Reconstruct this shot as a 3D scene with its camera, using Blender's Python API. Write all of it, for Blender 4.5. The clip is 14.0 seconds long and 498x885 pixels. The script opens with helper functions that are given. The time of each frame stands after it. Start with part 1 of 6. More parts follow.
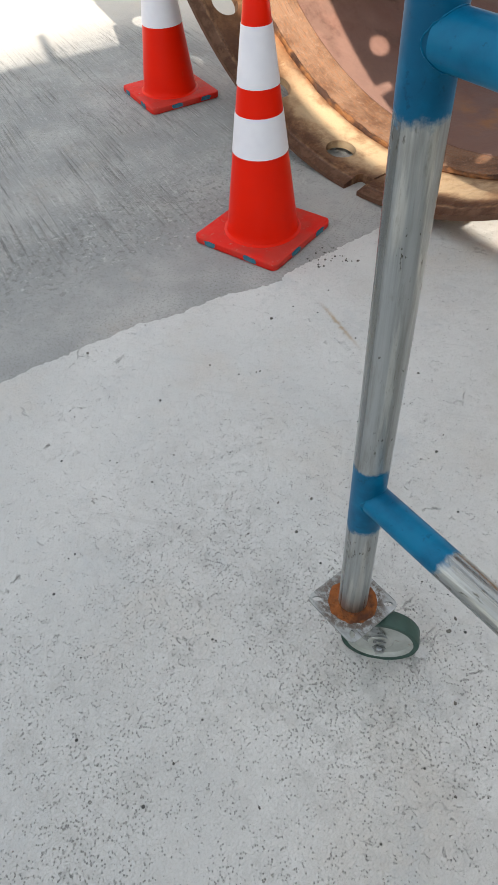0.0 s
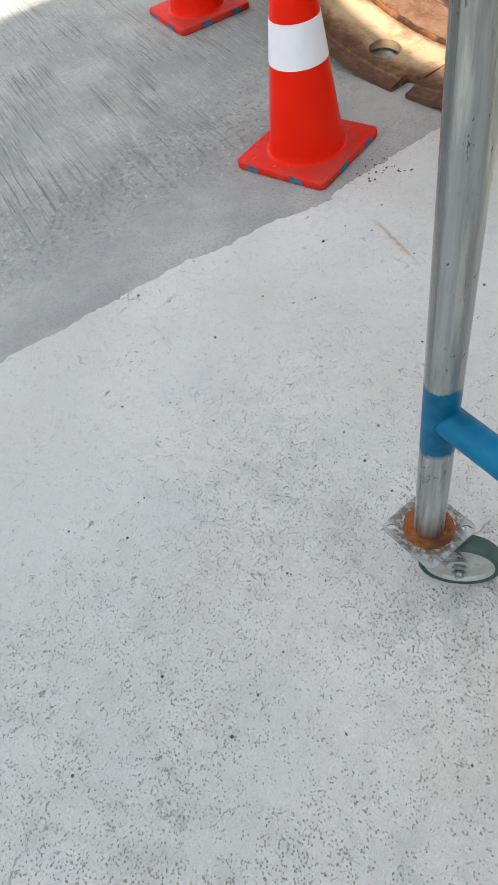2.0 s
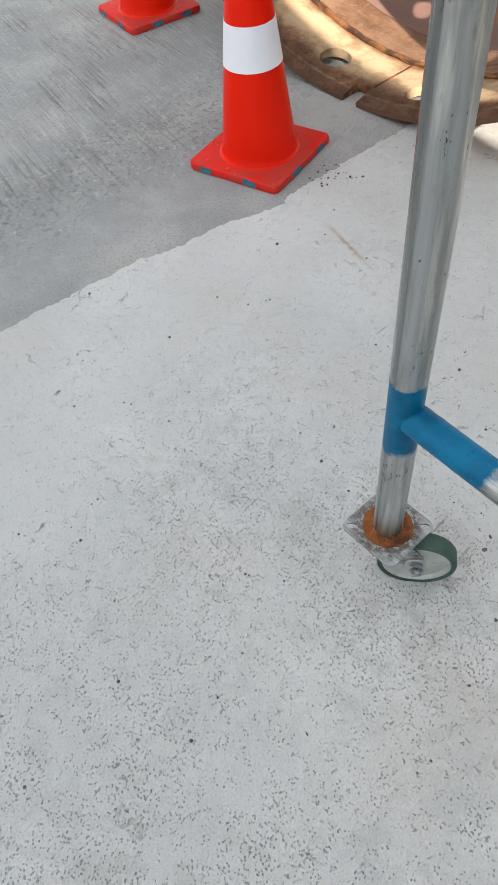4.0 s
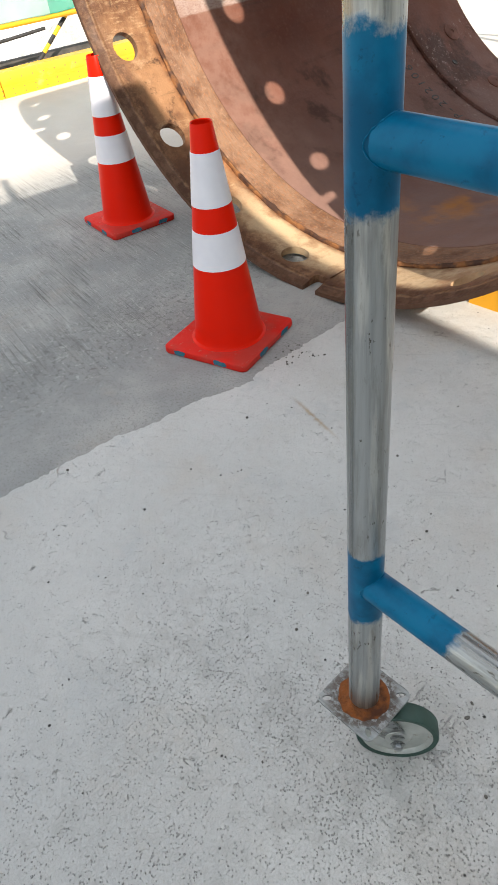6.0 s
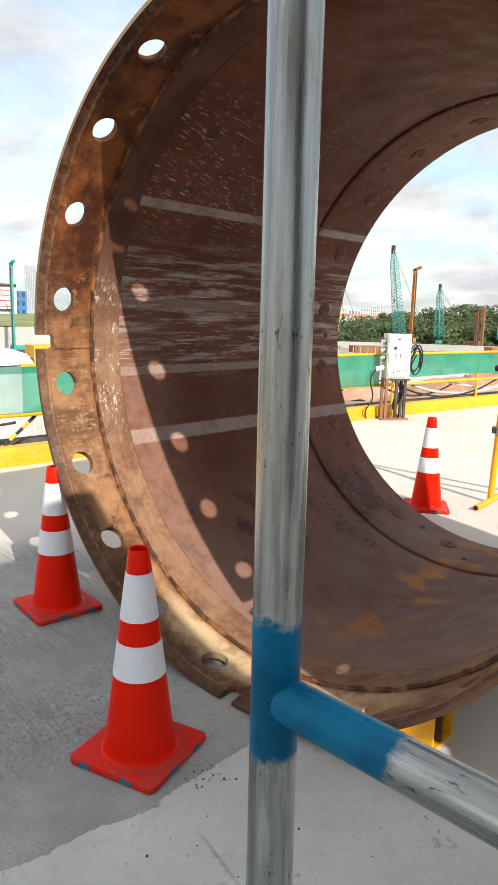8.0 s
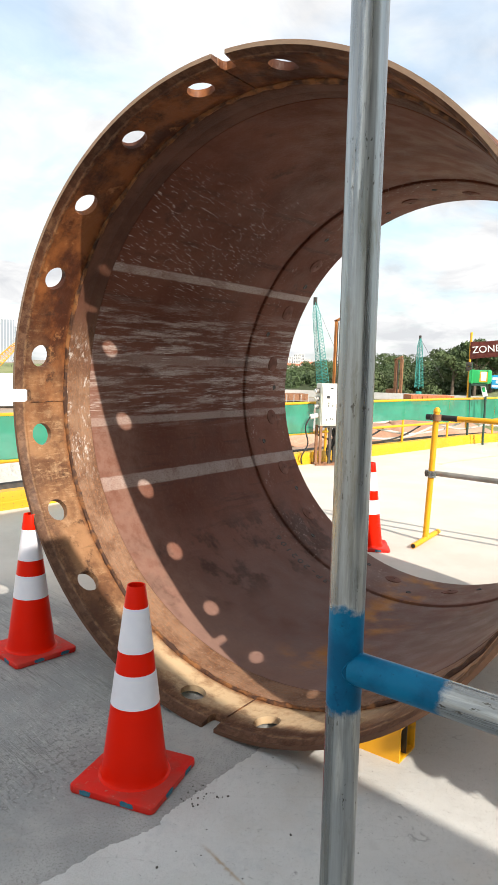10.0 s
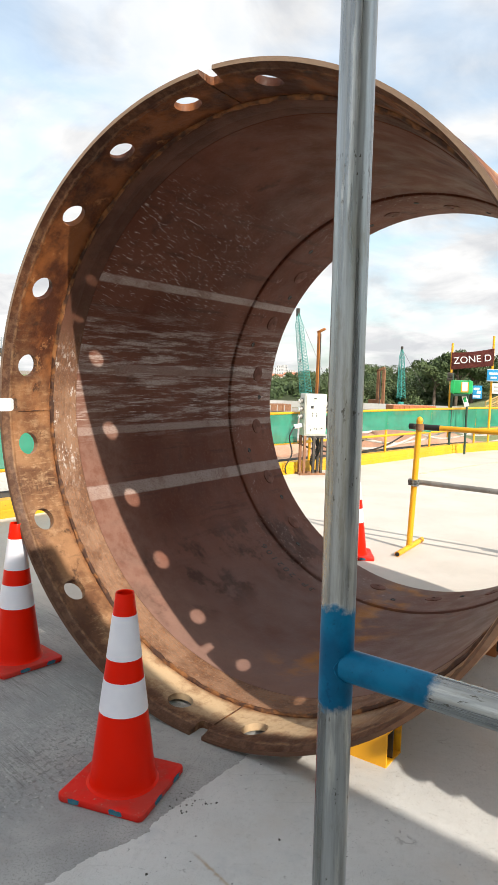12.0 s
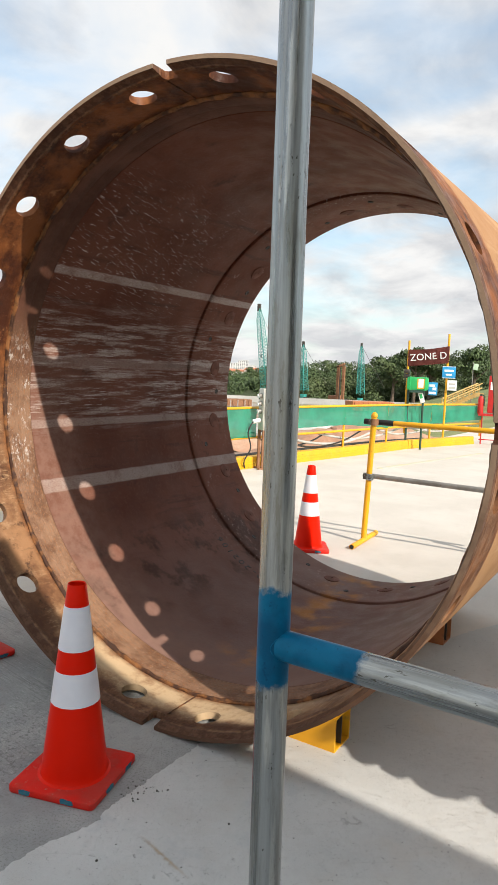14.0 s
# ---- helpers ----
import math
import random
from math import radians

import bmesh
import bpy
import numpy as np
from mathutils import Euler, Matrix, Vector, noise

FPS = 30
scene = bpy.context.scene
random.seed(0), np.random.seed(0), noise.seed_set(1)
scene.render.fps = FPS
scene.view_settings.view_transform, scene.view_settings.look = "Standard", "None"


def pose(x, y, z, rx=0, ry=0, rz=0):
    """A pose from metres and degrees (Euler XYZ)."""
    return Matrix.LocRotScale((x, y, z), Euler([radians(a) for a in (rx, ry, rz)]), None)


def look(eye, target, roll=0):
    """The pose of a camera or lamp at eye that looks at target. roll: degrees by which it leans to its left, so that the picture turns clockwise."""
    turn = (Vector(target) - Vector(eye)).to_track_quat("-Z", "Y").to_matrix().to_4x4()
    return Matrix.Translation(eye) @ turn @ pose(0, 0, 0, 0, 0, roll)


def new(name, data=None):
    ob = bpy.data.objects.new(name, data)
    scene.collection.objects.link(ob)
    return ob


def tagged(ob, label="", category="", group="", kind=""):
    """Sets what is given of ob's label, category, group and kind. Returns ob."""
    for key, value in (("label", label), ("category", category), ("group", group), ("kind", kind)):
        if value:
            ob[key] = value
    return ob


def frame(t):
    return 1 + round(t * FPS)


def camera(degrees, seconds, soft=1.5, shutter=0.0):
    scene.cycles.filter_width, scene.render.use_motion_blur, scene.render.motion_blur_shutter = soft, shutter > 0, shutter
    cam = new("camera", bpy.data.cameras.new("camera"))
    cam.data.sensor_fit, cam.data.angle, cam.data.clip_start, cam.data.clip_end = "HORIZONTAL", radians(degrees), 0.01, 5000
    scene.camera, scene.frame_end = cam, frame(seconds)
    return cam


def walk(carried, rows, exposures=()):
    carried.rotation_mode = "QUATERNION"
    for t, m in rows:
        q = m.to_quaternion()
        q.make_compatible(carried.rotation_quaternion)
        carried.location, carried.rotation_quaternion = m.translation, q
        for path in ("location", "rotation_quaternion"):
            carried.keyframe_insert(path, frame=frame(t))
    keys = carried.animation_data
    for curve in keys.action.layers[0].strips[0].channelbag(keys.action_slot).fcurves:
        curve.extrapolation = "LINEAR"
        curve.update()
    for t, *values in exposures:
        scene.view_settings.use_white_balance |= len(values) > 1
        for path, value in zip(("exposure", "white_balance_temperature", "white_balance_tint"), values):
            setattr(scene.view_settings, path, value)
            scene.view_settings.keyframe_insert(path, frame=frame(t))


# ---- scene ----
cam = camera(40.21, 14.0, soft=0.9)
# seconds, x, y, z, yaw, pitch, roll
ROWS = [
    (0, 1.743, -1.898, 1.328, 55.06, -48.42, -3.61),
    (0.5, 1.741, -1.888, 1.322, 54.18, -49.58, -4.85),
    (1, 1.733, -1.887, 1.310, 54.80, -53.60, -7.05),
    (1.5, 1.729, -1.893, 1.276, 56.78, -53.90, -10.39),
    (2, 1.724, -1.891, 1.295, 64.42, -52.90, -15.21),
    (2.5, 1.725, -1.909, 1.298, 64.94, -52.65, -14.84),
    (3, 1.710, -1.927, 1.298, 57.17, -55.14, -7.87),
    (3.2, 1.705, -1.930, 1.298, 56.13, -54.95, -7.55),
    (5.3, 1.704, -1.906, 1.250, 58.03, -51.26, -10.42),
    (5.5, 1.722, -1.907, 1.273, 56.67, -50.88, -9.36),
    (6, 1.740, -1.904, 1.320, 51.79, -40.09, -7.32),
    (6.5, 1.746, -1.904, 1.357, 49.67, -32.54, -5.99),
    (7, 1.775, -1.897, 1.426, 46.75, -22.18, -3.87),
    (7.5, 1.762, -1.912, 1.493, 45.57, -14.61, 0.04),
    (7.7, 1.764, -1.906, 1.516, 44.53, -12.18, 1.02),
    (9.8, 1.791, -2.216, 1.555, 38.84, -7.08, 0.95),
    (10, 1.796, -2.270, 1.567, 37.02, -6.48, 1.61),
    (10.5, 1.802, -2.319, 1.569, 36.23, -5.13, 3.48),
    (11, 1.795, -2.328, 1.562, 36.91, -6.05, 2.77),
    (11.5, 1.786, -2.320, 1.560, 37.51, -5.71, 2.69),
    (12, 1.803, -2.306, 1.560, 35.63, -5.55, 1.62),
    (12.5, 1.815, -2.297, 1.558, 33.58, -5.34, 2.07),
    (13, 1.821, -2.313, 1.556, 32.82, -5.43, 2.09),
    (13.5, 1.806, -2.325, 1.552, 33.33, -6.07, 3.10),
    (14, 1.853, -2.321, 1.556, 32.31, -5.85, 2.21),
]
walk(cam, [(t, pose(x, y, z, 90 + p, 0, yaw) @ pose(0, 0, 0, 0, 0, roll)) for t, x, y, z, yaw, p, roll in ROWS],
     exposures=[(0.0, 0.82), (0.5, 0.70), (1.0, 1.02), (1.5, 1.13), (2.0, 1.06), (2.5, 0.86), (3.0, 1.00), (5.5, 1.03), (6.0, 0.74), (6.5, 0.68), (7.0, 0.46), (7.5, 0.37), (10.0, 0.47), (10.5, 0.40), (12.3, 0.34), (13.0, 0.15), (13.5, 0.22), (14.0, 0.22)])

# ---- light ----
SUN = Vector((0.785, -0.237, 0.572)).normalized()
world = bpy.data.worlds.new("sky")
scene.world = world
world.use_nodes = True
wt = world.node_tree
wt.nodes.clear()


def wnode(kind, **sets):
    n = wt.nodes.new(kind)
    for k, v in sets.items():
        n.inputs[k.replace("_", " ")].default_value = v
    return n


sky = wt.nodes.new("ShaderNodeTexSky")
sky.sky_type, sky.sun_disc = "NISHITA", False
sky.sun_elevation = math.asin(SUN.z)
sky.sun_rotation = math.atan2(SUN.x, SUN.y)
sky.dust_density = 2.0
way = wt.nodes.new("ShaderNodeTexCoord")
parts_of = wt.nodes.new("ShaderNodeSeparateXYZ")
wt.links.new(way.outputs["Generated"], parts_of.inputs[0])
lift = wt.nodes.new("ShaderNodeMath")
lift.operation = "ADD"
lift.inputs[1].default_value = 0.28
wt.links.new(parts_of.outputs["Z"], lift.inputs[0])
flat = wt.nodes.new("ShaderNodeVectorMath")
flat.operation = "DIVIDE"
wt.links.new(way.outputs["Generated"], flat.inputs[0])
wt.links.new(lift.outputs[0], flat.inputs[1])
cloud = wnode("ShaderNodeTexNoise", Scale=2.4, Detail=6.0, Roughness=0.5, Distortion=0.25)
wt.links.new(flat.outputs[0], cloud.inputs["Vector"])
cover = wt.nodes.new("ShaderNodeValToRGB")
cover.color_ramp.elements[0].position, cover.color_ramp.elements[0].color = 0.38, (0.52, 0.52, 0.52, 1)
cover.color_ramp.elements[1].position, cover.color_ramp.elements[1].color = 0.56, (1, 1, 1, 1)
wt.links.new(cloud.outputs["Fac"], cover.inputs[0])
grey = wnode("ShaderNodeTexNoise", Scale=3.6, Detail=7.0, Roughness=0.55, Distortion=0.4)
wt.links.new(flat.outputs[0], grey.inputs["Vector"])
shade = wt.nodes.new("ShaderNodeValToRGB")
shade.color_ramp.elements[0].position, shade.color_ramp.elements[0].color = 0.36, (5.7, 5.8, 6.0, 1)
shade.color_ramp.elements[1].position, shade.color_ramp.elements[1].color = 0.60, (8.2, 8.15, 8.05, 1)
wt.links.new(grey.outputs["Fac"], shade.inputs[0])
both = wt.nodes.new("ShaderNodeMix")
both.data_type = "RGBA"
wt.links.new(cover.outputs[0], both.inputs["Factor"])
clear = wt.nodes.new("ShaderNodeVectorMath")
clear.operation = "MULTIPLY"
clear.inputs[1].default_value = (1.75, 2.2, 2.15)
wt.links.new(sky.outputs[0], clear.inputs[0])
wt.links.new(clear.outputs[0], both.inputs["A"])
wt.links.new(shade.outputs[0], both.inputs["B"])
back = wnode("ShaderNodeBackground", Strength=0.1)
wt.links.new(both.outputs["Result"], back.inputs["Color"])
wout = wt.nodes.new("ShaderNodeOutputWorld")
wt.links.new(back.outputs[0], wout.inputs[0])

sun = new("sun", bpy.data.lights.new("sun", "SUN"))
sun.data.energy, sun.data.angle, sun.data.color = 4.6, radians(0.55), (1.0, 0.91, 0.79)
sun.matrix_world = look(SUN * 60, (0, 0, 0))


# ---- materials ----
class Shader:
    """A principled material with short ways to add nodes."""

    def __init__(self, name, rough=0.6, metal=0.0, spec=0.5):
        self.m = bpy.data.materials.new(name)
        self.m.use_nodes = True
        self.t = self.m.node_tree
        self.b = self.t.nodes["Principled BSDF"]
        self.b.inputs["Roughness"].default_value = rough
        self.b.inputs["Metallic"].default_value = metal
        self.b.inputs["Specular IOR Level"].default_value = spec
        self.co = self.t.nodes.new("ShaderNodeTexCoord").outputs["Object"]

    def link(self, a, b):
        self.t.links.new(a, b)

    def stretch(self, scale, turn=(0, 0, 0), co=None):
        if any(turn):
            r = self.t.nodes.new("ShaderNodeMapping")
            r.inputs["Rotation"].default_value = [radians(a) for a in turn]
            self.link(co or self.co, r.inputs["Vector"])
            co = r.outputs[0]
        n = self.t.nodes.new("ShaderNodeMapping")
        n.inputs["Scale"].default_value = scale
        self.link(co or self.co, n.inputs["Vector"])
        return n.outputs[0]

    def unrolled(self, radius=1.33):
        """A pipe's wall laid flat: metres round it, metres along it."""
        turn = self.math("ARCTAN2", self.math("MULTIPLY", self.axis("Z"), -1.0), self.math("MULTIPLY", self.axis("X"), -1.0))
        n = self.t.nodes.new("ShaderNodeCombineXYZ")
        self.link(self.math("MULTIPLY", turn, radius), n.inputs[0])
        self.link(self.axis("Y"), n.inputs[1])
        return n.outputs[0]

    def noise(self, scale, detail=4.0, rough=0.55, co=None, twist=0.0):
        n = self.t.nodes.new("ShaderNodeTexNoise")
        n.inputs["Scale"].default_value, n.inputs["Detail"].default_value = scale, detail
        n.inputs["Roughness"].default_value, n.inputs["Distortion"].default_value = rough, twist
        self.link(co or self.co, n.inputs["Vector"])
        return n.outputs["Fac"]

    def cells(self, scale, co=None):
        n = self.t.nodes.new("ShaderNodeTexVoronoi")
        n.inputs["Scale"].default_value = scale
        self.link(co or self.co, n.inputs["Vector"])
        return n.outputs["Distance"]

    def cracks(self, scale, width, bend=0.25, co=None):
        """Thin broken lines between uneven cells."""
        wob = self.t.nodes.new("ShaderNodeTexNoise")
        wob.inputs["Scale"].default_value, wob.inputs["Detail"].default_value = scale * 2.2, 5.0
        self.link(co or self.co, wob.inputs["Vector"])
        shift = self.t.nodes.new("ShaderNodeVectorMath")
        shift.operation = "MULTIPLY_ADD"
        shift.inputs[1].default_value = (bend, bend, bend)
        self.link(wob.outputs["Color"], shift.inputs[0])
        self.link(co or self.co, shift.inputs[2])
        n = self.t.nodes.new("ShaderNodeTexVoronoi")
        n.feature = "DISTANCE_TO_EDGE"
        n.inputs["Scale"].default_value = scale
        self.link(shift.outputs[0], n.inputs["Vector"])
        return self.ramp(n.outputs["Distance"], width * 0.3, width, 1.0, 0.0)

    def ramp(self, fac, lo, hi, a=0.0, b=1.0):
        n = self.t.nodes.new("ShaderNodeMapRange")
        n.interpolation_type = "SMOOTHSTEP"
        for k, v in zip(("From Min", "From Max", "To Min", "To Max"), (lo, hi, a, b)):
            n.inputs[k].default_value = v
        self.link(fac, n.inputs["Value"])
        return n.outputs["Result"]

    def math(self, op, a, b=0.0):
        n = self.t.nodes.new("ShaderNodeMath")
        n.operation = op
        for k, v in ((0, a), (1, b)):
            if isinstance(v, (int, float)):
                n.inputs[k].default_value = v
            else:
                self.link(v, n.inputs[k])
        return n.outputs[0]

    def axis(self, k):
        n = self.t.nodes.new("ShaderNodeSeparateXYZ")
        self.link(self.co, n.inputs[0])
        return n.outputs[k]

    def mix(self, fac, a, b):
        n = self.t.nodes.new("ShaderNodeMix")
        n.data_type = "RGBA"
        self.link(fac, n.inputs["Factor"])
        for k, v in (("A", a), ("B", b)):
            if isinstance(v, tuple):
                n.inputs[k].default_value = (*v, 1)
            else:
                self.link(v, n.inputs[k])
        return n.outputs["Result"]

    def colour(self, c):
        if isinstance(c, tuple):
            self.b.inputs["Base Color"].default_value = (*c, 1)
        else:
            self.link(c, self.b.inputs["Base Color"])
        return self

    def put(self, name, value):
        self.link(value, self.b.inputs[name])
        return self

    def bump(self, height, distance=0.002, strength=1.0):
        n = self.t.nodes.new("ShaderNodeBump")
        n.inputs["Distance"].default_value, n.inputs["Strength"].default_value = distance, strength
        self.link(height, n.inputs["Height"])
        self.link(n.outputs[0], self.b.inputs["Normal"])
        return self


def worn(name, base, alt, scale=6.0, fine=80.0, rough=0.55, metal=0.0, dirt=None, bumps=0.0006, spread=(0.4, 0.65), spec=0.5):
    """Paint or plain stuff: two tones in clouds, fine grain, a little dirt."""
    s = Shader(name, rough, metal, spec)
    c = s.mix(s.ramp(s.noise(scale), *spread), base, alt)
    if dirt:
        c = s.mix(s.ramp(s.noise(scale * 3.1, 6, 0.7), 0.58, 0.72), c, dirt)
    s.colour(c)
    s.put("Roughness", s.ramp(s.noise(fine * 0.3), 0.3, 0.7, rough - 0.08, rough + 0.12))
    s.bump(s.noise(fine), bumps)
    return s.m


def screed():
    s = Shader("pale_screed", 0.85)
    c = s.mix(s.ramp(s.noise(0.8, 5), 0.35, 0.68), (0.492, 0.499, 0.494), (0.618, 0.615, 0.601))
    c = s.mix(s.math("MULTIPLY", s.ramp(s.noise(2.3, 6, 0.65), 0.50, 0.70), 0.7), c, (0.535, 0.51, 0.475))
    c = s.mix(s.math("MULTIPLY", s.ramp(s.noise(3.7, 6, 0.7), 0.55, 0.68), 0.55), c, (0.46, 0.48, 0.49))
    c = s.mix(s.math("MULTIPLY", s.ramp(s.noise(13, 6, 0.75), 0.52, 0.70), 0.35), c, (0.45, 0.445, 0.43))
    c = s.mix(s.math("MULTIPLY", s.ramp(s.noise(360, 3, 0.6), 0.50, 0.68), 0.22), c, (0.36, 0.355, 0.34))
    # coarse, open skin where the trowel did not close it
    x = s.math("ADD", s.axis("X"), s.math("MULTIPLY", s.math("SUBTRACT", s.noise(1.9, 5, 0.6), 0.5), 1.5))
    open_skin = s.math("MULTIPLY", s.ramp(x, 0.55, 1.05, 0.1, 1.0), s.ramp(s.axis("Y"), -1.40, -0.85, 1.0, 0.25))
    open_skin = s.math("MULTIPLY", open_skin, s.ramp(s.noise(2.6, 4, 0.6), 0.36, 0.58, 0.35, 1.0))
    warped = s.stretch((1.0, 1.25, 1.0), (0, 0, 31))
    gate = s.math("ADD", s.noise(42, 5, 0.75), s.math("MULTIPLY", open_skin, 0.115))
    gate = s.math("ADD", gate, s.math("MULTIPLY", s.math("SUBTRACT", s.noise(7, 5, 0.75), 0.5), 0.22))
    ragged_by = s.math("MULTIPLY", s.noise(420, 3, 0.7), 0.30)
    small = s.ramp(s.math("ADD", s.cells(150, warped), ragged_by), 0.33, 0.47, 1.0, 0.0)
    small = s.math("MULTIPLY", small, s.ramp(gate, 0.550, 0.605))
    large = s.ramp(s.math("ADD", s.cells(82, warped), ragged_by), 0.34, 0.43, 1.0, 0.0)
    large = s.math("MULTIPLY", large, s.ramp(gate, 0.630, 0.68))
    pits = s.math("MAXIMUM", small, large)
    rings = s.ramp(s.math("ADD", s.cells(62, s.stretch((1, 1.6, 1))), s.math("MULTIPLY", s.noise(160, 2), 0.35)), 0.28, 0.34, 1.0, 0.0)
    rings = s.math("MULTIPLY", rings, s.ramp(s.math("ADD", s.noise(24, 3), s.math("MULTIPLY", open_skin, 0.05)), 0.61, 0.65))
    marks = s.math("MAXIMUM", pits, rings)
    dull = s.math("MULTIPLY", s.ramp(s.noise(11, 6, 0.75), 0.46, 0.64), open_skin)
    c = s.mix(s.math("MULTIPLY", dull, 0.7), c, (0.41, 0.412, 0.40))
    c = s.mix(s.math("MULTIPLY", marks, s.ramp(s.noise(90, 3), 0.35, 0.65, 0.35, 0.80)), c, (0.175, 0.175, 0.168))
    sand = s.math("MULTIPLY", s.ramp(s.noise(420, 3, 0.6), 0.54, 0.66), s.ramp(s.noise(5, 5, 0.7), 0.42, 0.62))
    c = s.mix(s.math("MULTIPLY", sand, 0.42), c, (0.30, 0.295, 0.28))
    specks = s.ramp(s.cells(19), 0.045, 0.075, 1.0, 0.0)
    specks = s.math("MULTIPLY", specks, s.ramp(s.noise(8.0), 0.50, 0.53))
    split = s.math("MULTIPLY", s.cracks(3.1, 0.012), s.ramp(s.noise(2.7, 4, 0.6), 0.60, 0.66))
    split = s.math("MULTIPLY", split, s.ramp(s.noise(55, 4, 0.7), 0.40, 0.52))
    c = s.mix(s.math("MULTIPLY", split, 0.4), c, (0.21, 0.21, 0.205))
    scabs = s.math("MULTIPLY", s.ramp(s.noise(38, 6, 0.8, twist=0.6), 0.60, 0.66), s.ramp(s.noise(3.3, 5, 0.7), 0.50, 0.60))
    c = s.mix(s.math("MULTIPLY", scabs, 0.65), c, (0.20, 0.20, 0.19))
    c = s.mix(specks, c, (0.05, 0.05, 0.048))
    fine = s.ramp(s.cells(75), 0.05, 0.09, 1.0, 0.0)
    fine = s.math("MULTIPLY", fine, s.ramp(s.noise(30), 0.49, 0.53))
    c = s.mix(s.math("MULTIPLY", fine, 0.75), c, (0.12, 0.115, 0.11))
    drag = s.math("MULTIPLY", s.ramp(s.noise(1.0, 3, 0.6, co=s.stretch((1.1, 34, 1), (0, 0, -38))), 0.63, 0.70), 0.35)
    c = s.mix(drag, c, (0.42, 0.42, 0.41))
    stains = s.math("MULTIPLY", s.ramp(s.noise(1.0, 4, 0.6, co=s.stretch((2.2, 22, 1), (0, 0, 14))), 0.70, 0.76), 0.5)
    c = s.mix(stains, c, (0.44, 0.34, 0.22))
    # one brown drag mark before the casing
    px, py = s.math("SUBTRACT", s.axis("X"), 0.575), s.math("ADD", s.axis("Y"), 0.72)
    lengthwise = s.math("SUBTRACT", s.math("MULTIPLY", px, 0.972), s.math("MULTIPLY", py, 0.234))
    across = s.math("ADD", s.math("MULTIPLY", px, 0.234), s.math("MULTIPLY", py, 0.972))
    wide = s.math("ADD", s.math("ABSOLUTE", across), s.math("MULTIPLY", s.noise(45, 4), 0.02))
    drag = s.math("MULTIPLY", s.ramp(s.math("ABSOLUTE", lengthwise), 0.03, 0.15, 0.75, 0.0), s.ramp(wide, 0.008, 0.022, 1.0, 0.0))
    c = s.mix(drag, c, (0.36, 0.25, 0.13))
    s.colour(c)
    h = s.math("SUBTRACT", s.math("MULTIPLY", s.noise(260, 4), 0.35), s.math("MULTIPLY", marks, 0.9))
    h = s.math("ADD", h, s.math("MULTIPLY", s.noise(10, 7, 0.72), 3.2))
    h = s.math("SUBTRACT", h, s.math("MULTIPLY", s.math("MAXIMUM", split, scabs), 0.9))
    return s.bump(s.math("SUBTRACT", h, specks), 0.0030).m


